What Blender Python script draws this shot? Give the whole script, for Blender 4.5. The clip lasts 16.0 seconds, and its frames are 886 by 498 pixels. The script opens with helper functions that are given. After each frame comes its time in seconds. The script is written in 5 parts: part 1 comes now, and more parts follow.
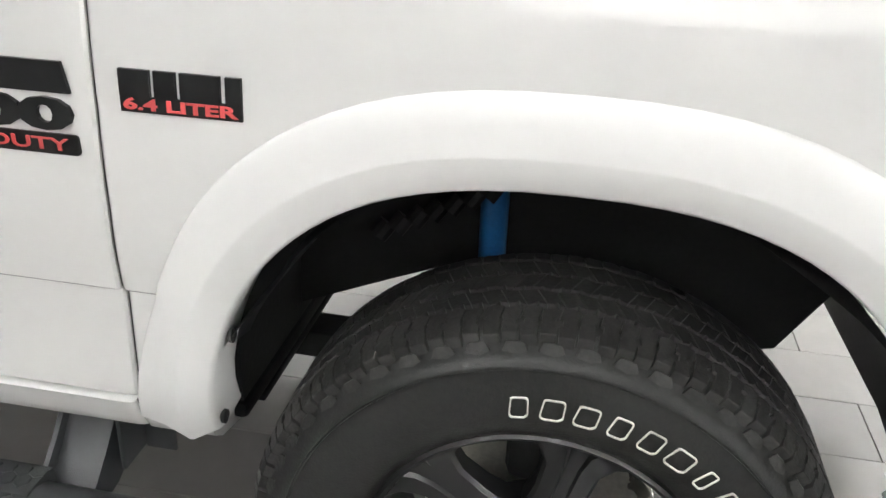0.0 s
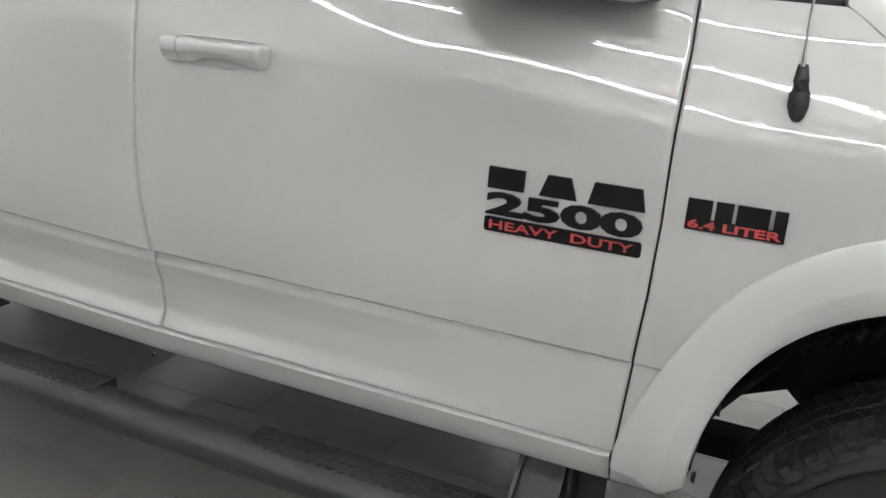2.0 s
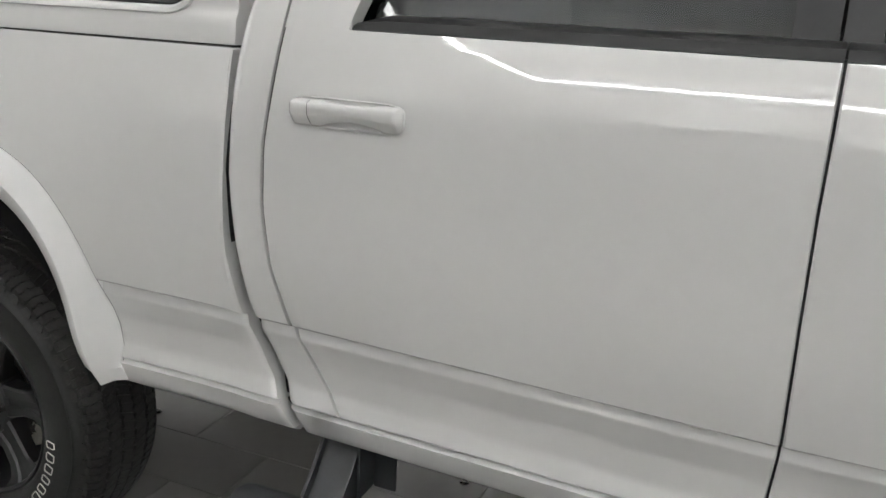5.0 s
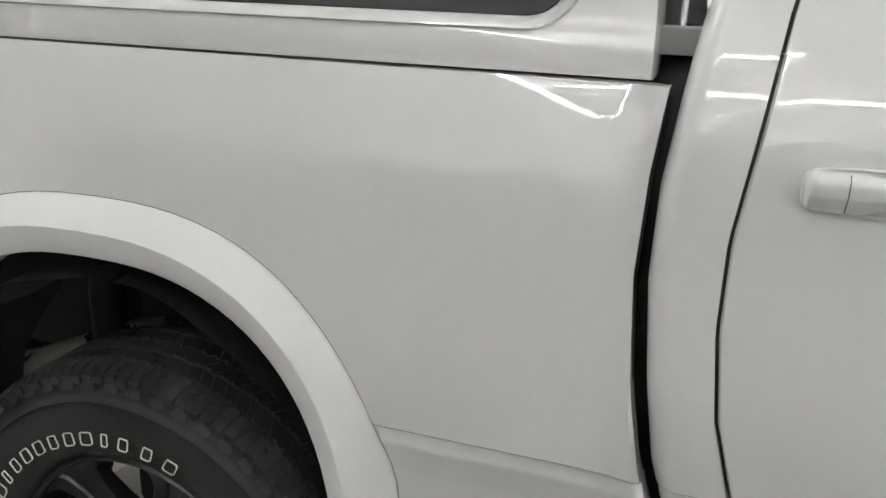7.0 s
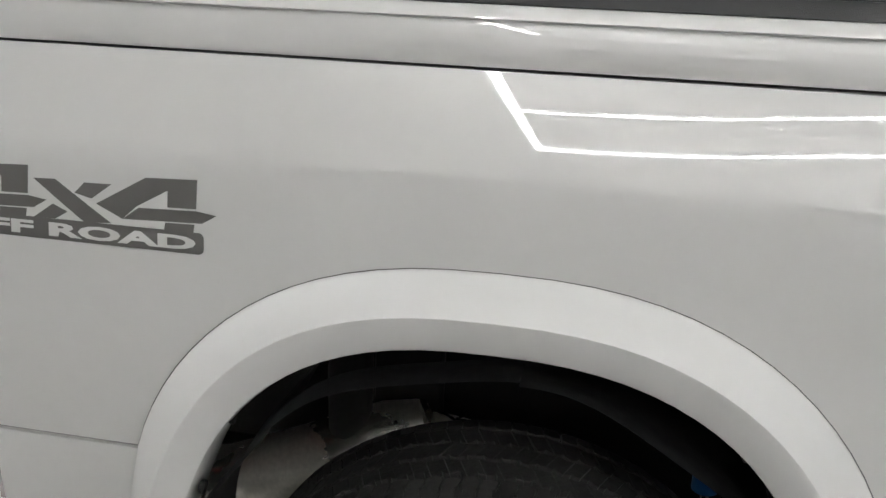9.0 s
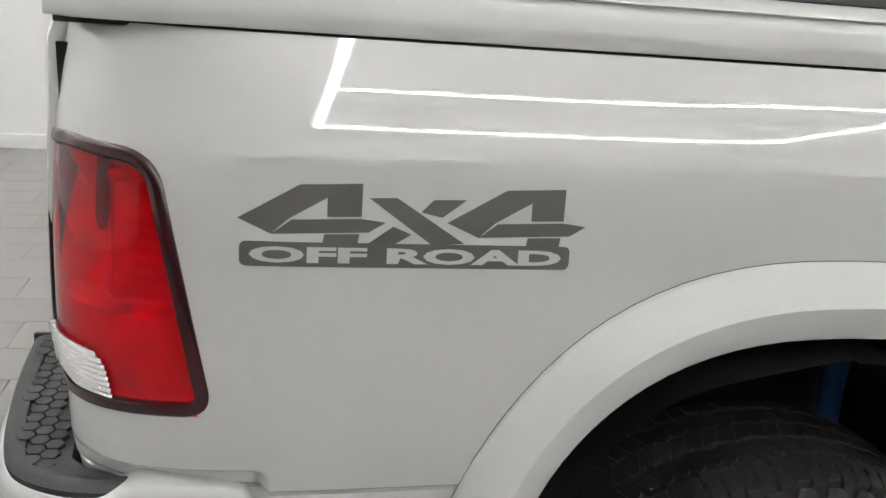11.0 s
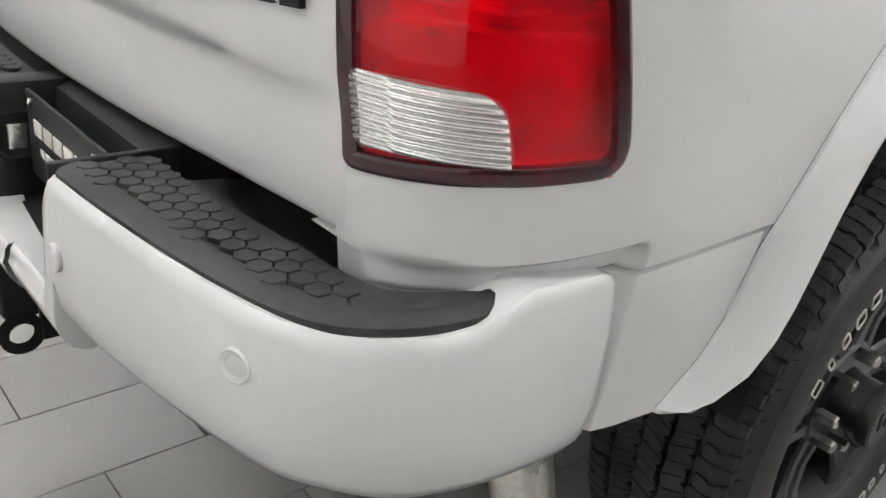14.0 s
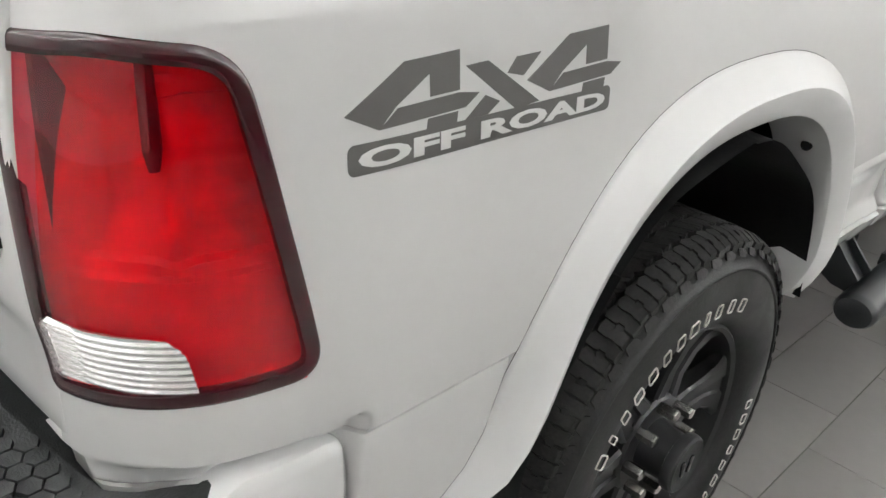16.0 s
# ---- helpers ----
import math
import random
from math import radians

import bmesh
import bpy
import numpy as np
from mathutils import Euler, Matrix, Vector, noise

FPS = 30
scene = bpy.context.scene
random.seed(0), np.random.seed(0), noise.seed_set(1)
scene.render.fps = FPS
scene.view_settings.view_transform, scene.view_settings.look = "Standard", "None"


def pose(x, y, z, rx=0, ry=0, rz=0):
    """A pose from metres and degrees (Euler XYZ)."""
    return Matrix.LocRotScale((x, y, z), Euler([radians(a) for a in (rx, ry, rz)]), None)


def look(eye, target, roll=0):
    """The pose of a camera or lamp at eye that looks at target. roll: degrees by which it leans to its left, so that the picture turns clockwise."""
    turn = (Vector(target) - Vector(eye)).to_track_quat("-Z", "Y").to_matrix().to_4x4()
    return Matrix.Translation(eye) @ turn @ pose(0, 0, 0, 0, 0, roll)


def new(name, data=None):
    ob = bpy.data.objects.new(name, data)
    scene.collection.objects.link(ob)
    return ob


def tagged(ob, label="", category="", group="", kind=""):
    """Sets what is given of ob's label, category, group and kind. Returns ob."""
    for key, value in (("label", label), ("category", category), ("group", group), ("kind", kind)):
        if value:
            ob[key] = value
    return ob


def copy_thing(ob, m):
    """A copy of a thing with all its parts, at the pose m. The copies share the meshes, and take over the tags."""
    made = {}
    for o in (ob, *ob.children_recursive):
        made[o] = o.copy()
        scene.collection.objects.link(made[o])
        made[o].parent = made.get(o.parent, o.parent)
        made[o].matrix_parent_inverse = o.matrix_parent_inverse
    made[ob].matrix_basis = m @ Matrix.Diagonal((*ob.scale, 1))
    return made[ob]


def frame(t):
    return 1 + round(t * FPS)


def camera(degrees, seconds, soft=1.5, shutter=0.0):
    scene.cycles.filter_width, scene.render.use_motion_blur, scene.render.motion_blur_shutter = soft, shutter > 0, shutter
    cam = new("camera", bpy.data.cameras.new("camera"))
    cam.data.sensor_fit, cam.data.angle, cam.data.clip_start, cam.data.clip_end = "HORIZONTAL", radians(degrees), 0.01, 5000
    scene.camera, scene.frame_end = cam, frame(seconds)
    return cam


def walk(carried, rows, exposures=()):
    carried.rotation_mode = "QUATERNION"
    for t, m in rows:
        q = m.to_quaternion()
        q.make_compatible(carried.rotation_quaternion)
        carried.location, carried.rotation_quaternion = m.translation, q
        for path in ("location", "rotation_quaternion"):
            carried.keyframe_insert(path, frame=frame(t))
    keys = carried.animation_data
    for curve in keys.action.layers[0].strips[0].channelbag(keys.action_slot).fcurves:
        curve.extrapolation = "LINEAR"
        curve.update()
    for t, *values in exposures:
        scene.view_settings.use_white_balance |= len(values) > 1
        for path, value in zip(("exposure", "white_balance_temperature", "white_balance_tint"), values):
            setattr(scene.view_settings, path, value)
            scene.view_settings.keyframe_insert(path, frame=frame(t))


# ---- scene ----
EXPOSURES = [(0.0, 0.85), (0.2, 0.45), (0.4, 0.08), (0.6, 0.0), (1.5, 0.0), (12.5, 0.0), (13.2, 0.12), (14.0, 0.24), (15.0, 0.29), (16.0, 0.36)]
cam = camera(55.6, 16.0)
PATH = [
    (0, (0.001, -0.841, 1.405), (-0.295, 0.935, 0.533), 2.59),
    (0.5, (-0.084, -1.013, 1.475), (-0.539, 0.772, 0.696), 3.80),
    (1, (-0.135, -1.170, 1.479), (-0.754, 0.596, 0.772), 3.06),
    (1.5, (-0.207, -1.244, 1.473), (-0.928, 0.504, 0.823), 2.75),
    (2, (-0.352, -1.279, 1.455), (-1.102, 0.472, 0.845), 3.92),
    (2.5, (-0.548, -1.304, 1.444), (-1.310, 0.453, 0.867), 4.16),
    (3, (-0.792, -1.354, 1.449), (-1.507, 0.422, 0.870), 4.01),
    (3.5, (-1.012, -1.372, 1.479), (-1.742, 0.398, 0.900), 3.62),
    (4, (-1.186, -1.374, 1.500), (-1.935, 0.397, 0.950), 3.22),
    (6.5, (-2.331, -1.020, 1.537), (-2.983, 0.763, 0.909), 1.84),
    (7, (-2.532, -0.981, 1.526), (-3.132, 0.824, 0.910), 1.97),
    (7.5, (-2.758, -0.971, 1.527), (-3.272, 0.867, 0.929), 2.45),
    (8, (-2.946, -0.942, 1.519), (-3.373, 0.917, 0.918), 2.50),
    (8.5, (-3.140, -0.888, 1.519), (-3.518, 0.979, 0.911), 2.45),
    (9, (-3.341, -0.876, 1.504), (-3.662, 1.003, 0.899), 2.61),
    (9.5, (-3.601, -0.924, 1.500), (-3.752, 0.988, 0.934), 3.16),
    (10, (-3.791, -0.909, 1.497), (-3.797, 1.001, 0.905), 3.19),
    (12.5, (-4.460, -0.626, 1.400), (-3.520, 1.020, 0.762), 6.10),
    (13, (-4.533, -0.544, 1.345), (-3.509, 1.031, 0.659), 5.73),
    (13.5, (-4.634, -0.434, 1.265), (-3.487, 1.002, 0.476), 6.37),
    (14, (-4.707, -0.351, 1.218), (-3.468, 0.970, 0.370), 6.75),
    (14.5, (-4.732, -0.330, 1.214), (-3.426, 0.917, 0.355), 6.93),
    (15, (-4.709, -0.375, 1.257), (-3.350, 0.812, 0.395), 7.03),
    (15.5, (-4.650, -0.427, 1.346), (-3.324, 0.770, 0.447), 6.07),
    (16, (-4.555, -0.460, 1.446), (-3.243, 0.741, 0.532), 5.39),
]
SIZE = 1.11      # the whole place is drawn small by this factor and brought to true size at the end
walk(cam, [(t, look(Vector(eye) * SIZE, Vector(target) * SIZE, roll)) for t, eye, target, roll in PATH], EXPOSURES)

# ---- world ----
world = bpy.data.worlds.new("world")
scene.world = world
world.use_nodes = True
world.node_tree.nodes["Background"].inputs[0].default_value = (0.8, 0.82, 0.85, 1)
world.node_tree.nodes["Background"].inputs[1].default_value = 0.3


# ---- materials ----
def material(name, color, rough=0.5, metal=0.0, coat=0.0, var=0.0, scale=8.0, bump=0.0, bump_scale=200.0,
             spec=0.5, rough_var=0.0, emission=0.0, trans=0.0, ior=1.45, island=0.0):
    m = bpy.data.materials.new(name)
    m.use_nodes = True
    nt = m.node_tree
    b = nt.nodes["Principled BSDF"]
    b.inputs["Base Color"].default_value = (*color, 1)
    b.inputs["Roughness"].default_value = rough
    b.inputs["Metallic"].default_value = metal
    b.inputs["Coat Weight"].default_value = coat
    b.inputs["Coat Roughness"].default_value = 0.03
    b.inputs["Specular IOR Level"].default_value = spec
    b.inputs["Transmission Weight"].default_value = trans
    b.inputs["IOR"].default_value = ior
    if emission:
        b.inputs["Emission Color"].default_value = (*color, 1)
        b.inputs["Emission Strength"].default_value = emission
    co = nt.nodes.new("ShaderNodeTexCoord")
    if var:
        n1 = nt.nodes.new("ShaderNodeTexNoise")
        n1.inputs["Scale"].default_value = scale
        n1.inputs["Detail"].default_value = 6
        n2 = nt.nodes.new("ShaderNodeTexNoise")
        n2.inputs["Scale"].default_value = scale * 14
        n2.inputs["Detail"].default_value = 4
        nt.links.new(co.outputs["Object"], n1.inputs["Vector"])
        nt.links.new(co.outputs["Object"], n2.inputs["Vector"])
        add = nt.nodes.new("ShaderNodeMath")
        add.operation = "ADD"
        nt.links.new(n1.outputs["Fac"], add.inputs[0])
        nt.links.new(n2.outputs["Fac"], add.inputs[1])
        ramp = nt.nodes.new("ShaderNodeMapRange")
        ramp.inputs["From Min"].default_value = 0.7
        ramp.inputs["From Max"].default_value = 1.3
        ramp.inputs["To Min"].default_value = 1 - var
        ramp.inputs["To Max"].default_value = 1 + var
        nt.links.new(add.outputs[0], ramp.inputs["Value"])
        mul = nt.nodes.new("ShaderNodeVectorMath")
        mul.operation = "SCALE"
        mul.inputs[0].default_value = color
        if island:
            info = nt.nodes.new("ShaderNodeObjectInfo")
            r2 = nt.nodes.new("ShaderNodeMapRange")
            r2.inputs["To Min"].default_value = 1 - island
            r2.inputs["To Max"].default_value = 1 + island
            nt.links.new(info.outputs["Random"], r2.inputs["Value"])
            m2 = nt.nodes.new("ShaderNodeMath")
            m2.operation = "MULTIPLY"
            nt.links.new(ramp.outputs[0], m2.inputs[0])
            nt.links.new(r2.outputs[0], m2.inputs[1])
            nt.links.new(m2.outputs[0], mul.inputs["Scale"])
        else:
            nt.links.new(ramp.outputs[0], mul.inputs["Scale"])
        nt.links.new(mul.outputs[0], b.inputs["Base Color"])
        if rough_var:
            r3 = nt.nodes.new("ShaderNodeMapRange")
            r3.inputs["From Min"].default_value = 0.35
            r3.inputs["From Max"].default_value = 0.65
            r3.inputs["To Min"].default_value = max(0.0, rough - rough_var)
            r3.inputs["To Max"].default_value = rough + rough_var
            nt.links.new(n1.outputs["Fac"], r3.inputs["Value"])
            nt.links.new(r3.outputs[0], b.inputs["Roughness"])
    if bump:
        n3 = nt.nodes.new("ShaderNodeTexNoise")
        n3.inputs["Scale"].default_value = bump_scale
        n3.inputs["Detail"].default_value = 3
        nt.links.new(co.outputs["Object"], n3.inputs["Vector"])
        bp = nt.nodes.new("ShaderNodeBump")
        bp.inputs["Strength"].default_value = bump
        bp.inputs["Distance"].default_value = 0.002
        nt.links.new(n3.outputs["Fac"], bp.inputs["Height"])
        nt.links.new(bp.outputs[0], b.inputs["Normal"])
    return m


PAINT = material("white_paint", (0.66, 0.66, 0.652), rough=0.4, coat=1.0, var=0.012, scale=3, spec=0.3, bump=0.004, bump_scale=40)
PAINT.node_tree.nodes["Principled BSDF"].inputs["Coat IOR"].default_value = 2.25
FLAREPAINT = material("flare_paint", (0.70, 0.70, 0.695), rough=0.42, coat=0.6, var=0.012, scale=3, spec=0.3, bump=0.006, bump_scale=60)
FLAREPAINT.node_tree.nodes["Principled BSDF"].inputs["Coat Roughness"].default_value = 0.20
BUMPERPAINT = material("bumper_paint", (0.68, 0.68, 0.675), rough=0.4, coat=0.8, var=0.015, scale=3, spec=0.3, bump=0.01, bump_scale=90)
BUMPERPAINT.node_tree.nodes["Principled BSDF"].inputs["Coat Roughness"].default_value = 0.10
PRIMER = material("jamb_paint", (0.24, 0.24, 0.236), rough=0.5, var=0.03, scale=6)
BLACK = material("black_plastic", (0.010, 0.010, 0.011), rough=0.45, var=0.15, scale=12, bump=0.25, bump_scale=700)
GLOSSBLACK = material("gloss_black", (0.010, 0.010, 0.011), rough=0.12, coat=0.4, var=0.1, scale=20)
DARK = material("underbody_black", (0.006, 0.006, 0.0065), rough=0.6, spec=0.3, var=0.4, scale=9, bump=0.3, bump_scale=90)
# for real seals, and for black laid into gaps as their shade
SEALGAP = material("seal_and_gap_black", (0.010, 0.010, 0.010), rough=0.6, var=0.2, scale=20)
RUBBER = material("tyre_rubber", (0.012, 0.012, 0.0115), rough=0.5, spec=0.4, var=0.35, scale=7, bump=0.35, bump_scale=260, rough_var=0.1)
TREAD = material("tread_rubber", (0.017, 0.0165, 0.0155), rough=0.62, spec=0.4, var=0.5, scale=10, bump=0.6, bump_scale=160)
RIM = material("rim_black", (0.008, 0.008, 0.0085), rough=0.40, var=0.15, scale=14, coat=0.12)
CHROME = material("lug_steel", (0.55, 0.54, 0.52), rough=0.25, metal=1.0, var=0.15, scale=60)
STEEL = material("exhaust_steel", (0.62, 0.60, 0.55), rough=0.32, metal=0.9, var=0.16, scale=9, rough_var=0.12)
TUBE = material("step_black", (0.030, 0.032, 0.034), rough=0.42, var=0.12, scale=14, bump=0.2, bump_scale=500)
PAD = material("step_pad", (0.020, 0.0215, 0.0215), rough=0.55, var=0.25, scale=16, bump=0.4, bump_scale=420)
BLUE = material("blue_damper", (0.01, 0.11, 0.30), rough=0.4, var=0.15, scale=14)
WHITEINK = material("white_letter", (0.62, 0.60, 0.55), rough=0.6, var=0.12, scale=60)
DECAL = material("grey_decal", (0.095, 0.092, 0.088), rough=0.45, var=0.05, scale=40)
BADGE = material("badge_black", (0.006, 0.006, 0.0065), rough=0.4, spec=0.3, var=0.15, scale=40, bump=0.2, bump_scale=500)
REDINK = material("badge_red", (0.50, 0.065, 0.062), rough=0.45, var=0.08, scale=50)
REDLENS = material("red_lens", (0.82, 0.003, 0.022), rough=0.04, trans=0.93, ior=1.12, coat=1.0)
CLEARLENS = material("clear_lens", (0.95, 0.95, 0.95), rough=0.015, trans=0.9, ior=1.15, coat=1.0)
LAMPEDGE = material("lamp_edge", (0.026, 0.002, 0.004), rough=0.15, coat=0.6, var=0.1, scale=30)
REFLECTOR = material("lamp_reflector", (0.90, 0.89, 0.88), rough=0.20, metal=1.0, var=0.06, scale=24)
REDCELL = material("lamp_red_cell", (0.60, 0.020, 0.045), rough=0.45, metal=0.2, var=0.2, scale=24)
SEAMGREY = material("seam_grey", (0.10, 0.10, 0.10), rough=0.6, var=0.2, scale=30)
GLASS = material("tinted_glass", (0.42, 0.50, 0.47), rough=0.01, trans=1.0, ior=1.02, coat=1.0)
DARKGLASS = material("dark_glass", (0.05, 0.055, 0.055), rough=0.02, trans=0.75, ior=1.03, coat=1.0)
CLOTH = material("seat_cloth", (0.03, 0.03, 0.032), rough=0.9, var=0.3, scale=20, bump=0.4, bump_scale=300)
WALLPAINT = material("wall_paint", (0.86, 0.86, 0.85), rough=0.7, var=0.02, scale=2, bump=0.08, bump_scale=160)
DARKPANEL = material("dark_panel", (0.075, 0.075, 0.074), rough=0.6, var=0.04, scale=2)
CEILPAINT = material("ceiling_paint", (0.82, 0.82, 0.80), rough=0.8, var=0.02, scale=3)
TILE = material("grey_tile", (0.225, 0.218, 0.207), rough=0.22, var=0.03, scale=1.5, bump=0.05, bump_scale=70, island=0.05)
GROUT = material("grout", (0.10, 0.097, 0.092), rough=0.85, var=0.15, scale=30)
GLOW = material("led_strip", (1.0, 0.995, 1.0), emission=20.4)
# added fill glow that brightens the ceiling
CEILFILL = material("ceiling_fill", (1.0, 0.995, 1.0), emission=98.0)


# ---- mesh helpers ----
def part(name, bm, mat, parent=None, label="", smooth=35.0, m=None):
    me = bpy.data.meshes.new(name)
    bmesh.ops.remove_doubles(bm, verts=bm.verts, dist=1e-5)
    bmesh.ops.recalc_face_normals(bm, faces=bm.faces)
    bm.to_mesh(me)
    bm.free()
    me.materials.append(mat)
    if smooth:
        me.shade_smooth()
        me.set_sharp_from_angle(angle=radians(smooth))
    ob = new(name, me)
    if parent is not None:
        ob.parent = parent
    if m is not None:
        ob.matrix_basis = m
    if label:
        ob["label"] = label
    return ob


def thing(name, label, category, at=(0, 0, 0), group="", kind=""):
    ob = new(name)
    ob.location = at
    return tagged(ob, label, category, group, kind)


def grid_into(bm, rows, closed=False):
    """Faces over rows of equally many points."""
    vs = [[bm.verts.new(p) for p in r] for r in rows]
    for a, b in zip(vs, vs[1:]):
        n = len(a)
        for i in range(n if closed else n - 1):
            j = (i + 1) % n
            q = [a[i], a[j], b[j], b[i]]
            if len({tuple(v.co) for v in q}) >= 3:
                try:
                    bm.faces.new(q)
                except ValueError:
                    pass
    return vs


def grid(rows, closed=False):
    bm = bmesh.new()
    grid_into(bm, rows, closed)
    return bm


def box_into(bm, lo, hi, bevel=0.0, m=None):
    c = [(a + b) / 2 for a, b in zip(lo, hi)]
    s = [b - a for a, b in zip(lo, hi)]
    t = bmesh.new()
    bmesh.ops.create_cube(t, size=1.0)
    for v in t.verts:
        v.co = Vector((v.co.x * s[0] + c[0], v.co.y * s[1] + c[1], v.co.z * s[2] + c[2]))
    if bevel:
        bmesh.ops.bevel(t, geom=t.edges, offset=bevel, segments=2, affect="EDGES", profile=0.5)
    if m is not None:
        t.transform(m)
    join_into(bm, t)


def join_into(bm, other):
    me = bpy.data.meshes.new("tmp")
    other.to_mesh(me)
    other.free()
    bm.from_mesh(me)
    bpy.data.meshes.remove(me)


def box(lo, hi, bevel=0.0, m=None):
    bm = bmesh.new()
    box_into(bm, lo, hi, bevel, m)
    return bm


def tube_into(bm, pts, r, n=16, caps=True):
    """A round bar along the points; r one radius or a list."""
    pts = [Vector(p) for p in pts]
    rs = r if isinstance(r, (list, tuple)) else [r] * len(pts)
    up = Vector((0, 0, 1))
    rings = []
    for i, p in enumerate(pts):
        d = (pts[min(i + 1, len(pts) - 1)] - pts[max(i - 1, 0)]).normalized()
        u = d.cross(up) if abs(d.dot(up)) < 0.95 else d.cross(Vector((1, 0, 0)))
        u.normalize()
        w = d.cross(u)
        rings.append([p + rs[i] * (math.cos(a) * u + math.sin(a) * w) for a in (2 * math.pi * k / n for k in range(n))])
    vs = grid_into(bm, rings, closed=True)
    if caps:
        bm.faces.new(vs[0])
        bm.faces.new(vs[-1])


def tube(pts, r, n=16, caps=True):
    bm = bmesh.new()
    tube_into(bm, pts, r, n, caps)
    return bm


def lathe_into(bm, prof, n=64, arc=(0, 360)):
    """Turn a profile of (radius, y) about the y axis."""
    full = abs(arc[1] - arc[0]) >= 360
    steps = n if full else n + 1
    rows = []
    for k in range(steps):
        a = radians(arc[0] + (arc[1] - arc[0]) * k / n)
        rows.append([(r * math.sin(a), y, r * math.cos(a)) for r, y in prof])
    if full:
        rows.append(rows[0])
    grid_into(bm, rows)


def lathe(prof, n=64, arc=(0, 360)):
    bm = bmesh.new()
    lathe_into(bm, prof, n, arc)
    return bm


def round_rect(x0, x1, z0, z1, r, n=6):
    out = []
    for cx, cz, a0 in ((x1 - r, z1 - r, 0), (x0 + r, z1 - r, 90), (x0 + r, z0 + r, 180), (x1 - r, z0 + r, 270)):
        out += [(cx + r * math.cos(radians(a0 + 90 * k / n)), cz + r * math.sin(radians(a0 + 90 * k / n))) for k in range(n + 1)]
    return out


def lerp(table, v):
    """Piecewise linear table of (key, value), keys rising."""
    return float(np.interp(v, [k for k, _ in table], [w for _, w in table]))


def smooth_table(table, steps=6):
    """The same table passed through a cubic spline, with more keys."""
    k = [a for a, _ in table]
    w = [b for _, b in table]
    out = []
    for i in range(len(k) - 1):
        m0 = (w[i + 1] - w[max(i - 1, 0)]) / (k[i + 1] - k[max(i - 1, 0)])
        m1 = (w[min(i + 2, len(k) - 1)] - w[i]) / (k[min(i + 2, len(k) - 1)] - k[i])
        h = k[i + 1] - k[i]
        for s in range(steps):
            t = s / steps
            out.append((k[i] + h * t, (2 * t**3 - 3 * t**2 + 1) * w[i] + (t**3 - 2 * t**2 + t) * h * m0
                        + (3 * t**2 - 2 * t**3) * w[i + 1] + (t**3 - t**2) * h * m1))
    out.append((k[-1], w[-1]))
    return out


# ---- the room ----
ROOM = (-9.5, 6.5, -6.6, 5.6, 4.10)
X0, X1, Y0, Y1, ZC = ROOM
ZL = 3.30         # height of the hanging lamps


FZ = 0.08        # height of the floor


def build_room():
    floor = tagged(part("floor", box((X0, Y0, -0.2), (X1, Y1, FZ - 0.008)), GROUT, smooth=0), "grey tiled showroom floor with dark narrow joints", "floor", kind="structure")
    walls = (("wall_north", (X0, Y1, -0.2), (X1, Y1 + 0.2, ZC)), ("wall_south", (X0, Y0 - 0.2, -0.2), (X1, Y0, ZC)),
             ("wall_east", (X1, Y0 - 0.2, -0.2), (X1 + 0.2, Y1 + 0.2, ZC)), ("wall_west", (X0 - 0.2, Y0 - 0.2, -0.2), (X0, Y1 + 0.2, ZC)))
    for n, lo, hi in walls:
        tagged(part(n, box(lo, hi), WALLPAINT, smooth=0), "plain white painted showroom wall", "wall", kind="structure")
    tagged(part("ceiling", box((X0 - 0.2, Y0 - 0.2, ZC), (X1 + 0.2, Y1 + 0.2, ZC + 0.2)), CEILPAINT, smooth=0), "plain white ceiling", "ceiling", kind="structure")
    # unseen panel, added so that the lower body paint reflects something dark
    tagged(part("wall_panel_south", box((X0, Y0, FZ - 0.004), (X1, Y0 + 0.02, 2.48), 0.004), DARKPANEL), "unseen dark panel added for the body paint to mirror", "wall", kind="structure")
    for n, lo, hi in (("baseboard_north", (X0, Y1 - 0.015, FZ - 0.004), (X1, Y1, FZ + 0.10)), ("baseboard_west", (X0, Y0, FZ - 0.004), (X0 + 0.015, Y1 - 0.015, FZ + 0.10))):
        tagged(part(n, box(lo, hi, 0.003), WALLPAINT), "low white baseboard", "baseboard", kind="structure")
    return floor


floor = build_room()


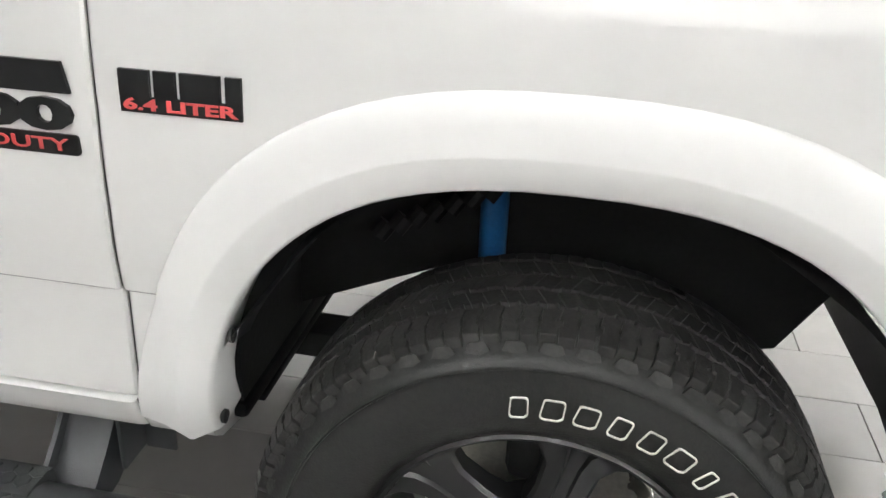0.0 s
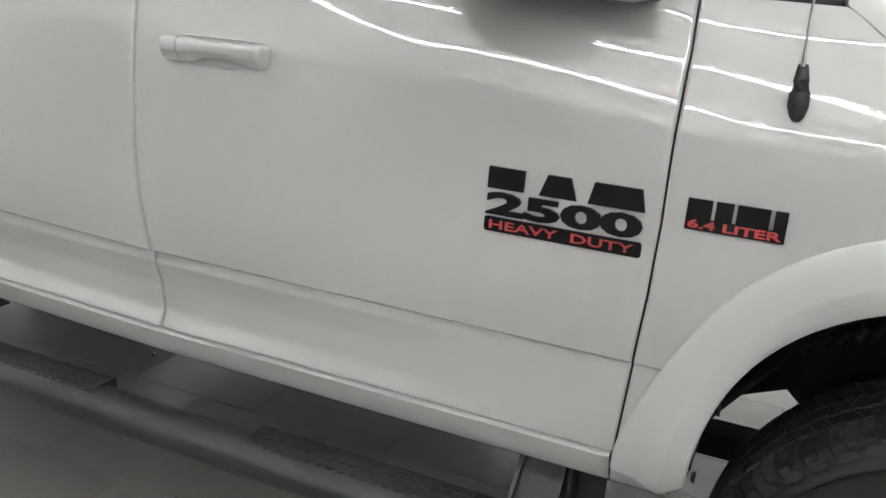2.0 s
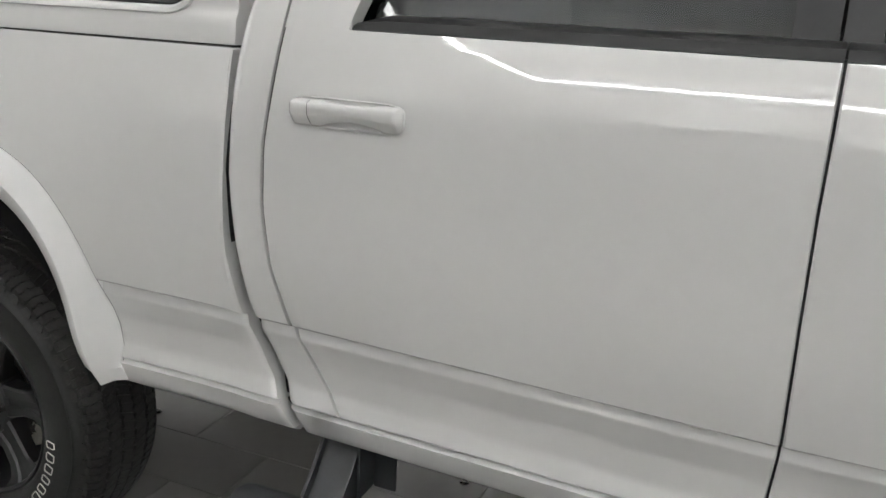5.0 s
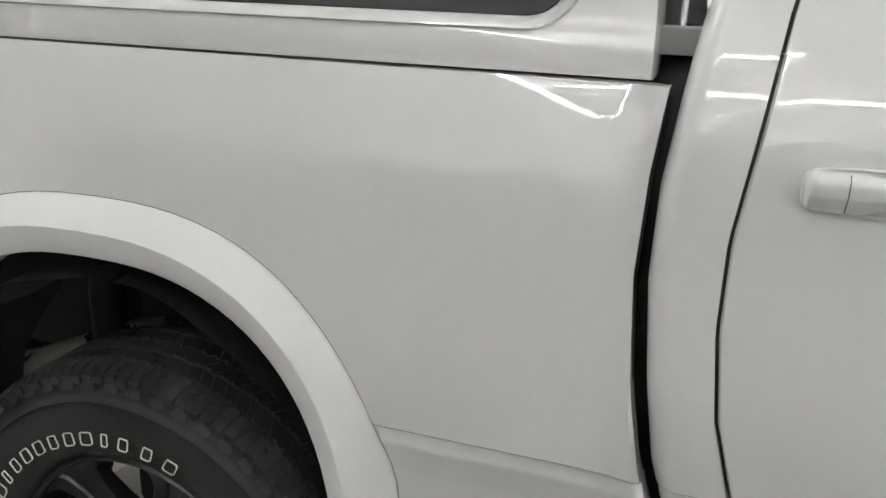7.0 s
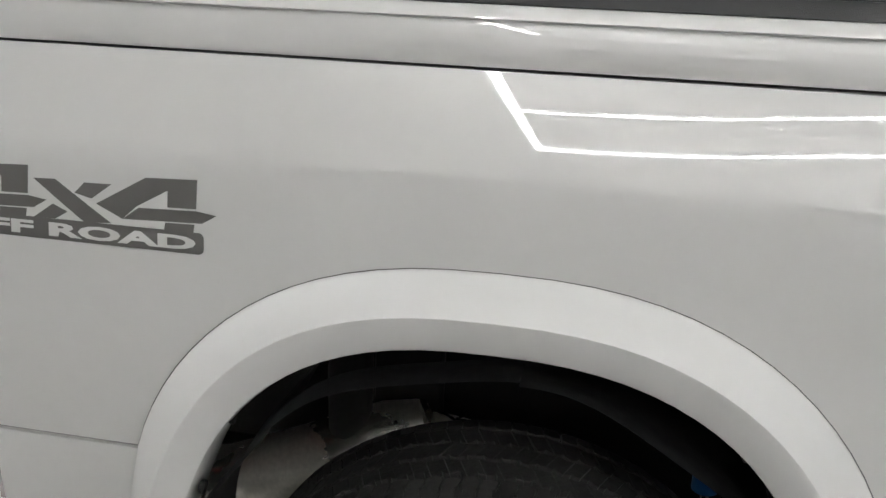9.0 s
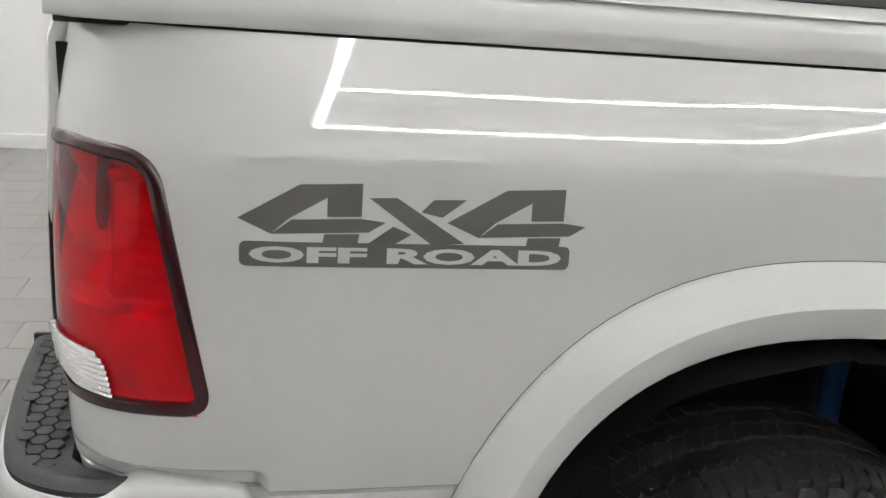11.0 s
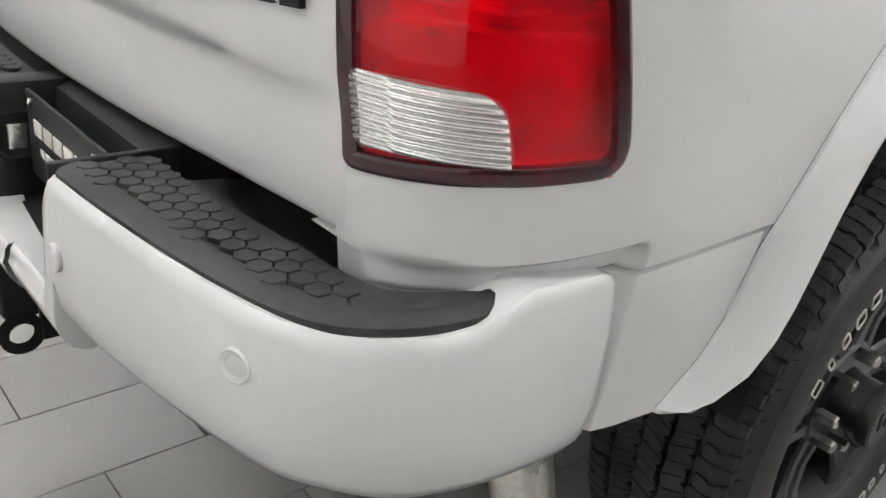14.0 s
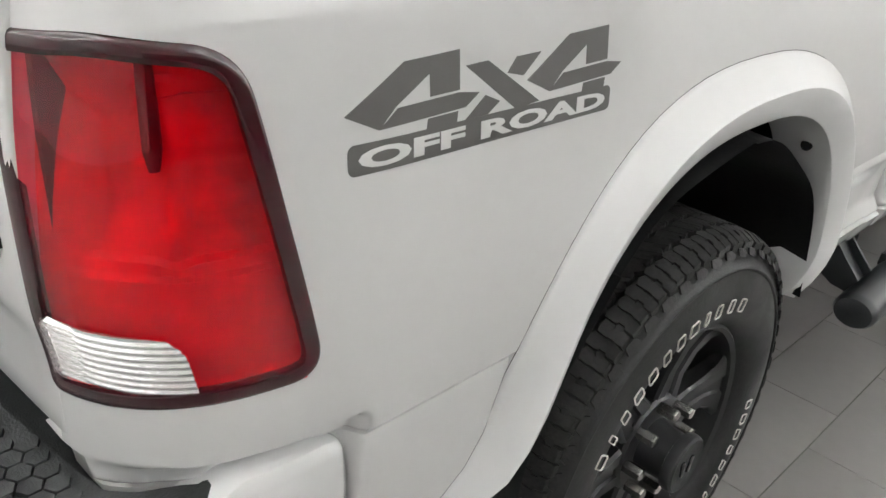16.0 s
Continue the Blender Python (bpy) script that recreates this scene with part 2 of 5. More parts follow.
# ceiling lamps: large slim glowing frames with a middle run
def ceiling_light(x0, x1, y0, y1, mid, w=0.033, ends=0.06):
    cx, cy = (x0 + x1) / 2, (y0 + y1) / 2
    lamp = thing("ceiling_light", "large slim rectangular LED frame lamp hung under the white ceiling", "ceiling light", (cx, cy, ZL), group="rectangular ceiling lights")
    lx, ly, m = (x1 - x0) / 2, (y1 - y0) / 2, mid - cy
    runs = [("long_tube", -lx, lx, -ly, -ly + w), ("long_tube", -lx, lx, ly - w, ly), ("long_tube", -lx + ends, lx - ends, m - w / 2, m + w / 2)]
    runs += [("end_tube", e, e + ends, a, b) for e in (-lx, lx - ends) for a, b in ((-ly + w, m - w / 2), (m + w / 2, ly - w))]
    for n, xa, xb, ya, yb in runs:
        bar = part(n, box((xa, ya, 0.013), (xb, yb, 0.05), 0.003), CEILPAINT, lamp)
        part("diffuser", box((xa + 0.003, ya + 0.003, 0.0), (xb - 0.003, yb - 0.003, 0.012), 0.002), GLOW, bar, "glowing white diffuser")
        # added glow on top of each bar, to brighten ceiling and upper walls
        part("up_light", box((xa + 0.008, ya + 0.008, 0.051), (xb - 0.008, yb - 0.008, 0.056), 0.001), CEILFILL, bar, "glowing strip added to brighten the ceiling")
    # wires added so that the frames hang clear of the ceiling
    for x, y in ((-lx + w / 2, -ly + w / 2), (lx - w / 2, -ly + w / 2), (-lx + w / 2, ly - w / 2), (lx - w / 2, ly - w / 2)):
        part("hanger", tube([(x, y, 0.05), (x, y, ZC - ZL)], 0.0015, 6), CHROME, lamp, "thin steel hanging wire")
    return lamp


# the frame that the body side mirrors
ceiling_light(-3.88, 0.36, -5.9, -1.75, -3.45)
# four more frames, unseen, added to light the rest of the room
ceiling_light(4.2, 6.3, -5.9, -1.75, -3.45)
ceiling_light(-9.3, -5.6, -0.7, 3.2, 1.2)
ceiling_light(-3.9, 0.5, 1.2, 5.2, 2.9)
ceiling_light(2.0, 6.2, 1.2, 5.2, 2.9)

# ---- the truck ----
truck = thing("pickup_truck", "white four-door pickup truck with black wheels on grey tiles", "pickup truck")
WB = 3.42
MID = 0.86       # half of the truck's width
WR = 0.450       # tyre radius as drawn
WS = 0.915       # true radius over drawn radius
HZ = FZ + WR * WS    # hub height


def rake(x, z=0.9):
    """The small lift of the lower body lines towards the rear."""
    return lerp([(-2.7, 0.027), (-2.45, 0.022), (-1.6, 0.0)], x) * min(1.0, max(0.0, (1.25 - z) / 0.3))


SIDE = [(0.585, 0.15), (0.60, 0.090), (0.625, 0.056), (0.655, 0.042), (0.672, 0.036), (0.680, 0.033), (0.682, 0.037), (0.684, 0.050), (0.690, 0.0392), (0.693, 0.0382), (0.698, 0.0398), (0.708, 0.0440), (0.718, 0.0482), (0.723, 0.0502), (0.728, 0.0514), (0.733, 0.0517), (0.740, 0.0509), (0.760, 0.0478),
        (0.79, 0.0435), (0.83, 0.0285), (0.846, 0.0212), (0.850, 0.0208), (0.8685, 0.0246), (0.8705, 0.0240), (0.8735, 0.0140), (0.878, 0.009), (0.90, 0.004), (0.94, -0.004), (1.0, -0.012), (1.08, -0.016),
        (1.16, -0.014), (1.24, -0.006), (1.30, 0.004), (1.34, 0.013), (1.38, 0.026), (1.41, 0.038), (1.435, 0.050), (1.46, 0.064), (1.6, 0.112), (1.76, 0.168)]


UPPER = (2.66427, 1.63995, -0.05846, 0.42915, 0.05274, -0.01449)   # smooth bulge above the crease, about z = 1.15


def side_y(z):
    if 0.885 < z < 1.46:
        return float(np.polyval(UPPER, z - 1.15))
    return lerp(SIDE, z)


INSET = smooth_table([(0.60, 0.15), (0.78, 0.15), (0.88, 0.22), (1.0, 0.6), (1.14, 0.97), (1.25, 1.0), (1.8, 1.0)], 6)
CORNER = smooth_table([(-4.352, 0.135), (-4.345, 0.110), (-4.33, 0.080), (-4.305, 0.050), (-4.27, 0.027), (-4.22, 0.012), (-4.17, 0.005), (-4.08, 0.0), (1.5, 0.0)], 4)


BED_FLAT = smooth_table([(-4.3, -0.015), (-3.72, -0.015), (-3.53, 0.0), (-3.25, 0.016), (-3.06, 0.056), (-2.9, 0.080), (-2.79, 0.088), (-2.62, 0.115)])
DOOR_FLAT = smooth_table([(-2.6, 0.010), (-1.54, 0.022), (-1.3, 0.043), (-0.97, 0.062), (-0.67, 0.03), (-0.5, 0.0)])
FENDER_ROLL = smooth_table([(-0.75, 0.0), (-0.55, 0.030), (-0.38, 0.050), (-0.22, 0.070), (-0.05, 0.080), (0.9, 0.08)])
FENDER_CREASE = smooth_table([(-0.55, 0.0), (-0.38, 0.024), (-0.22, 0.050), (-0.05, 0.088), (0.9, 0.09)])


def bend(u, r):
    """The integral of a slope that grows from 0 to 1 over the length r."""
    return 0.0 if u <= 0 else u * u / (2 * r) if u < r else u - r / 2


def shoulder(x, z):
    """How the shoulder under the top edge differs along the body: flatter bed front, rolled fender."""
    if x < -2.6:
        return -lerp(BED_FLAT, x) * bend(z - 1.30, 0.05)
    y = -lerp(DOOR_FLAT, x) * bend(z - 1.39, 0.045)
    if x > -0.75:
        y += lerp(FENDER_ROLL, x) * (bend(z - 1.248, 0.032) - bend(z - 1.31, 0.08)) + lerp(FENDER_CREASE, x) * (bend(z - 1.278, 0.016) - 0.6 * bend(z - 1.30, 0.06))
    return y


def skin(x, z):
    """The body side's y at x and height z over the ground (raked)."""
    y = side_y(z - rake(x, z))
    if x > -1.30 and 0.69 < z < 0.872:
        # the hollow over the sill runs out towards the front wheel
        t = min(1.0, (x + 1.30) / 0.66)
        y += (0.0225 + (0.8675 - z) * 0.09 - y) * t * t * (3 - 2 * t) * min(1.0, (z - 0.69) / 0.01) * min(1.0, (0.872 - z) / 0.004)
    if x > -2.60 and z > 1.15:
        y -= 0.5 * max(0.0, side_y(min(z, 1.46)) - side_y(1.17)) * lerp([(-2.60, 0.0), (-2.58, 1.0), (-1.6, 1.0), (-0.9, 0.6), (-0.4, 0.0)], x)
    if x < -3.80 and z < 0.898:
        t = min(1.0, (-3.80 - x) / 0.08)
        y += (0.017 + max(0.0, 0.88 - z) * 0.10 - y) * t * min(1.0, (0.898 - z) / 0.004)
    if x < -4.11 and z < 0.936:
        p, q, r = -4.11 - x, 0.936 - z, 0.022
        d = r - math.hypot(r - p, r - q) if p < r and q < r else min(p, q)
        d = min(1.0, max(0.0, d / 0.016))
        y += 0.020 * d * d * (3 - 2 * d) * lerp([(-4.352, 0.15), (-4.30, 1.0)], x)
    inset = lerp([(-4.1, 0.036), (-3.3, 0.031), (-2.62, 0.024), (-2.60, 0.0)], x) * lerp(INSET, z)
    if z > 1.24:
        y += shoulder(x, z)
    return y + inset + max(0.0, x - 0.1) ** 2 * 0.12 + lerp(CORNER, x)


ZLEVELS = sorted(set([z for z, _ in SIDE] + [0.863, 0.867, 0.8695, 0.884, 0.888, 0.892, 0.896, 0.904, 0.908, 0.912, 0.916, 0.924, 0.928, 0.932, 0.936, 0.944, 1.27, 1.285, 1.29, 1.295, 1.305, 1.31] + list(np.arange(0.60, 1.76, 0.02).round(3))))


def side_panel(name, left, right, low, top, parent, nx=26, mat=PAINT, depth=0.035, label="", high=None, cols=None, cut=None, turn=0.0, rear_return=False):
    """A sheet of the body side between the edges left(z) and right(z), over low(x), with turned-in edges."""
    zs = [z for z in ZLEVELS if z <= top + 1e-6]
    if zs[-1] < top:
        zs.append(top)
    us = [0.0, 0.003, 0.008] + [i / nx for i in range(1, nx)] + [0.992, 0.997, 1.0]
    if cols:
        us = [0.0, 0.001, 0.003] + cols + [0.992, 0.997, 1.0]
    rows = []
    for z in zs:
        row = []
        xl, xr = left(z), right(z)
        for k, u in enumerate(us):
            x = xl + (xr - xl) * u
            zz = max(z, low(x))
            if high:
                zz = min(zz, high(x))
            zz += rake(x, zz)
            row.append([x, skin(x, zz), zz])
        for k, e in ((0, 0.005), (1, 0.001), (-1, 0.005), (-2, 0.001)):
            row[k][1] += e
        if turn:
            for p in row:
                d = min(1.0, max(0.0, (xl + turn - p[0]) / turn))
                p[1] += turn * 1.1 * (1 - math.sqrt(max(0.0, 1 - d * d)))
        rear = (row[0][0] + depth, row[0][1] + 0.004, row[0][2]) if rear_return else (row[0][0], row[0][1] + depth, row[0][2])
        rows.append([rear] + [tuple(p) for p in row] + [(row[-1][0], row[-1][1] + depth, row[-1][2])])
    first = [(x, y + depth, z) for x, y, z in rows[0]]
    last = [(x, y + depth, z) for x, y, z in rows[-1]]
    bm = grid([first] + rows + [last])
    if cut:
        gone = [f for f in bm.faces if cut(f.calc_center_median())]
        bmesh.ops.delete(bm, geom=gone, context="FACES")
    return part(name, bm, mat, parent, label)


def flare_curve(a, b, z0, zb, n=44, e=2.5, toe=0.0):
    """Half-open arch from the rear foot over the wheel to the front foot, about x = 0."""
    pts = [(-a + toe, zb), (-a + toe * 0.4, (zb + z0) / 2)]
    for k in range(n + 1):
        t = math.pi * (1 - k / n)
        c, s = math.cos(t), math.sin(t)
        pts.append((a * math.copysign(abs(c) ** (2 / e), c), z0 + b * abs(s) ** (2 / e)))
    pts += [(a - toe * 0.4, (zb + z0) / 2), (a - toe, zb)]
    return pts


ARCH_B, ARCH_Z = 0.50, 0.62


def arch_low(cx, bottom, a):
    def low(x):
        d = abs(x - cx) / a
        if d >= 1:
            return bottom
        return ARCH_Z + ARCH_B * (1 - d**2.5) ** (1 / 2.5)
    return low


def flare(cx, name, rise, w, feet, fold_b, lip_b, seam_mat):
    """A raised wheel-arch flare of two facets; feet: heights of its rear and front ends."""
    outer = flare_curve(w, 0.566, 0.62, 0.60)
    fold = flare_curve(w - 0.050, fold_b, 0.62, 0.595)
    lip = flare_curve(w - 0.086, lip_b, 0.62, 0.60)
    rows = []
    half = len(outer) // 2
    for i, (o, f, l) in enumerate(zip(outer, fold, lip)):
        foot = feet[0] if i < half else feet[1]
        if i < half and cx < -1:
            # the rear foot sweeps back along the sill
            k = min(1.0, max(0.0, (0.775 - max(o[1], foot)) / 0.085)) ** 1.6
            k2 = min(1.0, max(0.0, (0.88 - max(l[1], foot)) / 0.20)) ** 2.2
            o, f, l = (o[0] - 0.072 * k, o[1]), (f[0] - 0.064 * k2, f[1]), (l[0] - 0.062 * k2, l[1])
        if i < half and cx > -1:
            # the rear foot of the front flare widens up to the door gap
            k = min(1.0, max(0.0, (0.95 - max(o[1], foot)) / 0.25)) ** 1.3
            o = (o[0] - 0.042 * k, o[1])

        def at(p, y, lift=0.0):
            return (cx + p[0], y, max(p[1], foot + lift) + rise)

        def mixp(p, q, t):
            return (p[0] + (q[0] - p[0]) * t, p[1] + (q[1] - p[1]) * t)
        up = 0.022 if i < half and cx < -1 else 0.0
        lipup = 0.030 if i < half and cx < -1 else 0.0
        yo = skin(cx + o[0], max(o[1], foot) + rise)
        tuck = max(0.0, 0.82 - max(o[1], foot)) ** 2 * 1.5
        yf = min(yo - 0.012, -0.029 + tuck)
        if cx < -1:
            t = min(1.0, max(0.0, (i / half - 0.55) / 0.9))
            t = t * t * (3 - 2 * t)
            yf = yf * t + min(yo - 0.024, -0.022 + tuck) * (1 - t)
        rows.append([at(o, yo + 0.02, 0.008), at(o, yo + 0.004, 0.008), at(mixp(o, f, 0.03), yo - 0.0045, 0.008), at(mixp(o, f, 0.07), yo - 0.0075, 0.008), at(mixp(o, f, 0.5), yo + (yf - yo) * 0.55 - 0.003, 0.010),
                     at(mixp(o, f, 0.96), yf, up), at(mixp(f, l, 0.04), yf + 0.0005, up), at(mixp(f, l, 0.92), yf + 0.016, up + 0.012 + lipup),
                     at(l, yf + 0.019, up + 0.014 + lipup), at((l[0] * 0.995, l[1] - 0.002), yf + 0.028, up + 0.014 + lipup), at(l, yf + (0.10 if i < half else 0.125), up + 0.02 + lipup)])
    if seam_mat is None:
        return part(name, grid(rows), FLAREPAINT, truck, "white wheel-arch flare", smooth=50)
    outer = [(o[0] - (0.072 * min(1.0, max(0.0, (0.775 - max(o[1], feet[0])) / 0.085)) ** 1.6 if i < half and cx < -1 else 0.0), o[1]) for i, o in enumerate(outer)]
    seam = [(cx + o[0], skin(cx + o[0], max(o[1], feet[0 if i < half else 1]) + rise) + 0.0002, max(o[1], feet[0 if i < half else 1] + 0.008) + rise) for i, o in enumerate(outer)]
    part(name + "_seam", tube([p for k, p in enumerate(seam) if k == 0 or (Vector(p) - Vector(seam[k - 1])).length > 1e-4], 0.0007, 6, False), seam_mat, truck, "thin grey seam round the flare")
    return part(name, grid(rows), FLAREPAINT, truck, "white wheel-arch flare", smooth=24)


def gap_front(z):
    return lerp([(0.58, -0.577), (0.69, -0.568), (0.86, -0.555), (1.0, -0.542), (1.12, -0.537), (1.25, -0.538), (1.38, -0.536), (1.47, -0.541)], z)


def gap_mid(z):
    return lerp([(0.66, -1.579), (0.69, -1.577), (0.74, -1.575), (0.80, -1.572), (0.877, -1.569), (1.09, -1.574), (1.25, -1.576), (1.47, -1.574)], z)


def gap_rear(z):
    return lerp([(0.66, -2.368), (0.690, -2.372), (0.708, -2.386), (0.722, -2.397), (0.79, -2.433), (0.887, -2.469), (1.0, -2.497), (1.13, -2.511), (1.25, -2.511), (1.37, -2.495), (1.5, -2.479), (1.76, -2.43)], z)


def cab_back(z):
    return lerp([(0.58, -2.452), (0.67, -2.477), (0.79, -2.527), (0.91, -2.557), (1.03, -2.573), (1.18, -2.586), (1.3, -2.585), (1.4, -2.573), (1.47, -2.563), (1.76, -2.50)], z) - 0.015


def bed_front(z):
    return lerp([(0.58, -2.478), (0.66, -2.505), (0.77, -2.553), (0.895, -2.584), (1.03, -2.604), (1.18, -2.616), (1.31, -2.611), (1.43, -2.598)], z)


G = 0.0021
side_panel("front_door", lambda z: gap_mid(z) + G, lambda z: gap_front(z) - G, lambda x: 0.690, 1.46, truck, label="closed white front door")
side_panel("rear_door", lambda z: gap_rear(z) + G, lambda z: gap_mid(z) - G, lambda x: 0.690, 1.46, truck, label="closed white rear door")
side_panel("cab_corner", lambda z: cab_back(z) + 0.002, lambda z: gap_rear(z) - G, lambda x: 0.585, 1.76, truck, nx=24, label="white rear cab corner", turn=0.030, depth=0.062)
side_panel("rear_door_frame", lambda z: gap_rear(z) + G, lambda z: -2.352 + max(0.0, z - 1.47) * 0.35, lambda x: 1.458, 1.76, truck, nx=6, label="white upper frame of the rear door")
side_panel("rocker_panel", lambda z: cab_back(0.6) + 0.02, lambda z: -0.5735, lambda x: 0.585, 0.684, truck, label="white sill panel under the doors")
HOODLINE = [(-0.56, 1.46), (-0.335, 1.455), (-0.313, 1.438), (-0.273, 1.406), (-0.232, 1.382), (-0.195, 1.372), (-0.109, 1.366), (0.2, 1.356), (0.9, 1.32)]
side_panel("front_fender", lambda z: gap_front(z) + G, lambda z: 0.85, arch_low(0.0, 0.585, 0.47), 1.46, truck, nx=70, label="white front fender", high=lambda x: lerp(HOODLINE, x))
flare(0.0, "front_flare", 0.0, 0.530, (0.648, 0.66), 0.498, 0.4555, None)
flare(-3.426, "rear_flare", 0.007, 0.499, (0.675, 0.64), 0.521, 0.476, SEAMGREY)
BEDTOP = 1.412


def bed_low(x):
    arch = arch_low(-3.426, 0.60, 0.44)(x)
    step = lerp([(-4.352, 0.905), (-4.344, 0.900), (-4.338, 0.86), (-4.20, 0.84), (-4.128, 0.80), (-4.122, 0.688), (-4.07, 0.676), (-3.98, 0.661), (-3.90, 0.62)], x)
    return max(arch, step)


# the tail lamp's outline: s runs round the rear corner from the lamp's rear edge, z is up
LX = np.linspace(-4.352, -4.10, 64)
LS = np.r_[0, np.cumsum([math.hypot(b - a, skin(b, 1.15) - skin(a, 1.15)) for a, b in zip(LX[:-1], LX[1:])])]


def lamp_s(x):
    return float(np.interp(x, LX, LS))


def lamp_x(v):
    return float(np.interp(v, LS, LX))


def rounded(corners, n=10):
    """A closed outline through rounded corners (s, z, radius)."""
    out = []
    for i, (a, b, r) in enumerate(corners):
        p, q, o = Vector((a, b)), Vector(corners[i - 1][:2]), Vector(corners[(i + 1) % len(corners)][:2])
        u, v = (q - p).normalized(), (o - p).normalized()
        k = min(r / max(1e-4, math.tan(u.angle(v) / 2)), (q - p).length * 0.48, (o - p).length * 0.48)
        for j in range(n + 1):
            t = j / n
            c = (p + u * k) * (1 - t) ** 2 + p * 2 * t * (1 - t) + (p + v * k) * t ** 2
            out.append((c.x, c.y))
    return out


def inset(outline, d):
    """The outline moved inwards by d."""
    res = []
    n = len(outline)
    for i in range(n):
        a, b = Vector(outline[i - 2]), Vector(outline[(i + 2) % n])
        t = (b - a).normalized()
        res.append((outline[i][0] - t.y * d, outline[i][1] + t.x * d))
    return res


LAMP = rounded([(0.0, 0.994, 0.012), (lamp_s(-4.284), 1.0022, 0.2), (lamp_s(-4.172), 1.0045, 0.030), (lamp_s(-4.2285), 1.289, 0.050), (lamp_s(-4.315), 1.298, 0.2), (0.0, 1.290, 0.008)])


def in_lamp(p):
    return inside_outline(LAMP_CUT, lamp_s(p.x), p.z)


def inside_outline(outline, v, z):
    hit = False
    for (a, b), (c, d) in zip(outline, outline[1:] + outline[:1]):
        if (b > z) != (d > z) and v < a + (z - b) / (d - b) * (c - a):
            hit = not hit
    return hit


LAMP_CUT = [(a if a > 0.01 else -0.01, b) for a, b in inset(LAMP, 0.006)]
side_panel("bed_side", lambda z: -4.352, bed_front, bed_low, BEDTOP, truck,
           cols=[(x + 4.352) / 1.75 for x in list(np.linspace(-4.35, -4.14, 43)) + list(np.linspace(-4.137, -4.05, 35)) + list(np.linspace(-4.03, -2.64, 70))], label="white cargo bed side",
           cut=in_lamp, rear_return=True)
# dark backing behind the gaps, cab shell, far side
FAR = 2 * MID


def mirror_y(bm):
    for v in bm.verts:
        v.co.y = FAR - v.co.y
    bmesh.ops.reverse_faces(bm, faces=bm.faces)
    return bm


def shell_rows(x0, x1, zlo, zhi, off, nx=12):
    zs = [z for z in ZLEVELS if zlo <= z <= zhi]
    return [[(x, skin(x, z) + off, z) for x in np.linspace(x0, x1, nx)] for z in zs]


def gap_ribbon(curve, z0, z1, wide):
    zs = [z for z in ZLEVELS if z0 <= z <= z1]
    return grid([[(curve(z) - wide, skin(curve(z), z) + 0.009, z + rake(curve(z), z)), (curve(z) + wide, skin(curve(z), z) + 0.009, z + rake(curve(z), z))] for z in zs])


# black strips and backing stand in for the shade inside the door gaps
for curve, z0, z1 in ((gap_front, 0.60, 1.46), (gap_mid, 0.70, 1.46), (gap_rear, 0.76, 1.75)):
    part("gap_seal", gap_ribbon(curve, z0, z1, 0.006), SEALGAP, truck, "black strip for the shade in the door gap")
part("door_jamb", grid(shell_rows(-2.53, -0.47, 0.60, 1.44, 0.055)), SEALGAP, truck, "black backing for the shade in the door gaps")
part("bed_jamb", grid([[(bed_front(z) - 0.003, skin(-2.62, z) + 0.006, z), (bed_front(z) + 0.002, skin(-2.62, z) + 0.012, z), (bed_front(z) + 0.002, skin(-2.62, z) + 0.030, z), (bed_front(z) - 0.02, skin(-2.62, z) + 0.034, z)] for z in np.linspace(0.60, 1.40, 30)]), SEALGAP, truck, "black front edge of the cargo bed")
part("cab_seal", grid([[(cab_back(z) - 0.040, side_y(z) + 0.112, z), (cab_back(z) + 0.01, side_y(z) + 0.108, z), (cab_back(z) + 0.01, side_y(z) + 0.16, z)] for z in np.linspace(0.60, 1.46, 26)]), SEALGAP, truck, "black seal between cab and bed")
# both walls are black, to keep the gap between cab and bed dark
part("cab_back_wall", box((-2.54, 0.14, 0.6), (-2.50, FAR - 0.14, 1.46), 0.01), DARK, truck)
part("bed_bulkhead", box((-2.66, 0.20, 0.65), (-2.63, FAR - 0.20, 1.38), 0.008), DARK, truck)
part("bed_front_seal", grid([[(bed_front(z) - 0.002, skin(-2.62, z) + 0.0315, z), (bed_front(z) - 0.012, skin(-2.62, z) + 0.16, z)] for z in np.linspace(0.60, 1.40, 30)]), SEALGAP, truck, "black inner face of the bed front")
bm = bmesh.new()
for x0, x1, z0, z1 in ((-2.50, -0.5, 0.62, 1.46), (-4.33, -3.93, 0.66, 1.41), (-2.95, -2.62, 0.62, 1.41), (-3.94, -2.95, 1.16, 1.41), (-0.5, -0.46, 0.62, 1.40), (-0.46, 0.46, 1.14, 1.38), (0.46, 0.85, 0.7, 1.36)):
    rows = shell_rows(x0, x1, z0, z1, 0.0, 10)
    join_into(bm, mirror_y(grid(rows)))
part("far_side", bm, PAINT, truck)
part("bed_floor", box((-4.12, 0.12, 1.10), (-2.64, FAR - 0.12, 1.13)), DARK, truck)
part("cab_floor", box((-2.52, 0.13, 0.60), (-0.45, FAR - 0.13, 0.63), 0.01), DARK, truck)
part("firewall", box((-0.47, 0.10, 0.66), (-0.44, FAR - 0.10, 1.40)), DARK, truck)
part("bed_inner_wall", box((-4.10, 0.11, 1.12), (-2.66, 0.13, 1.40)), DARK, truck)

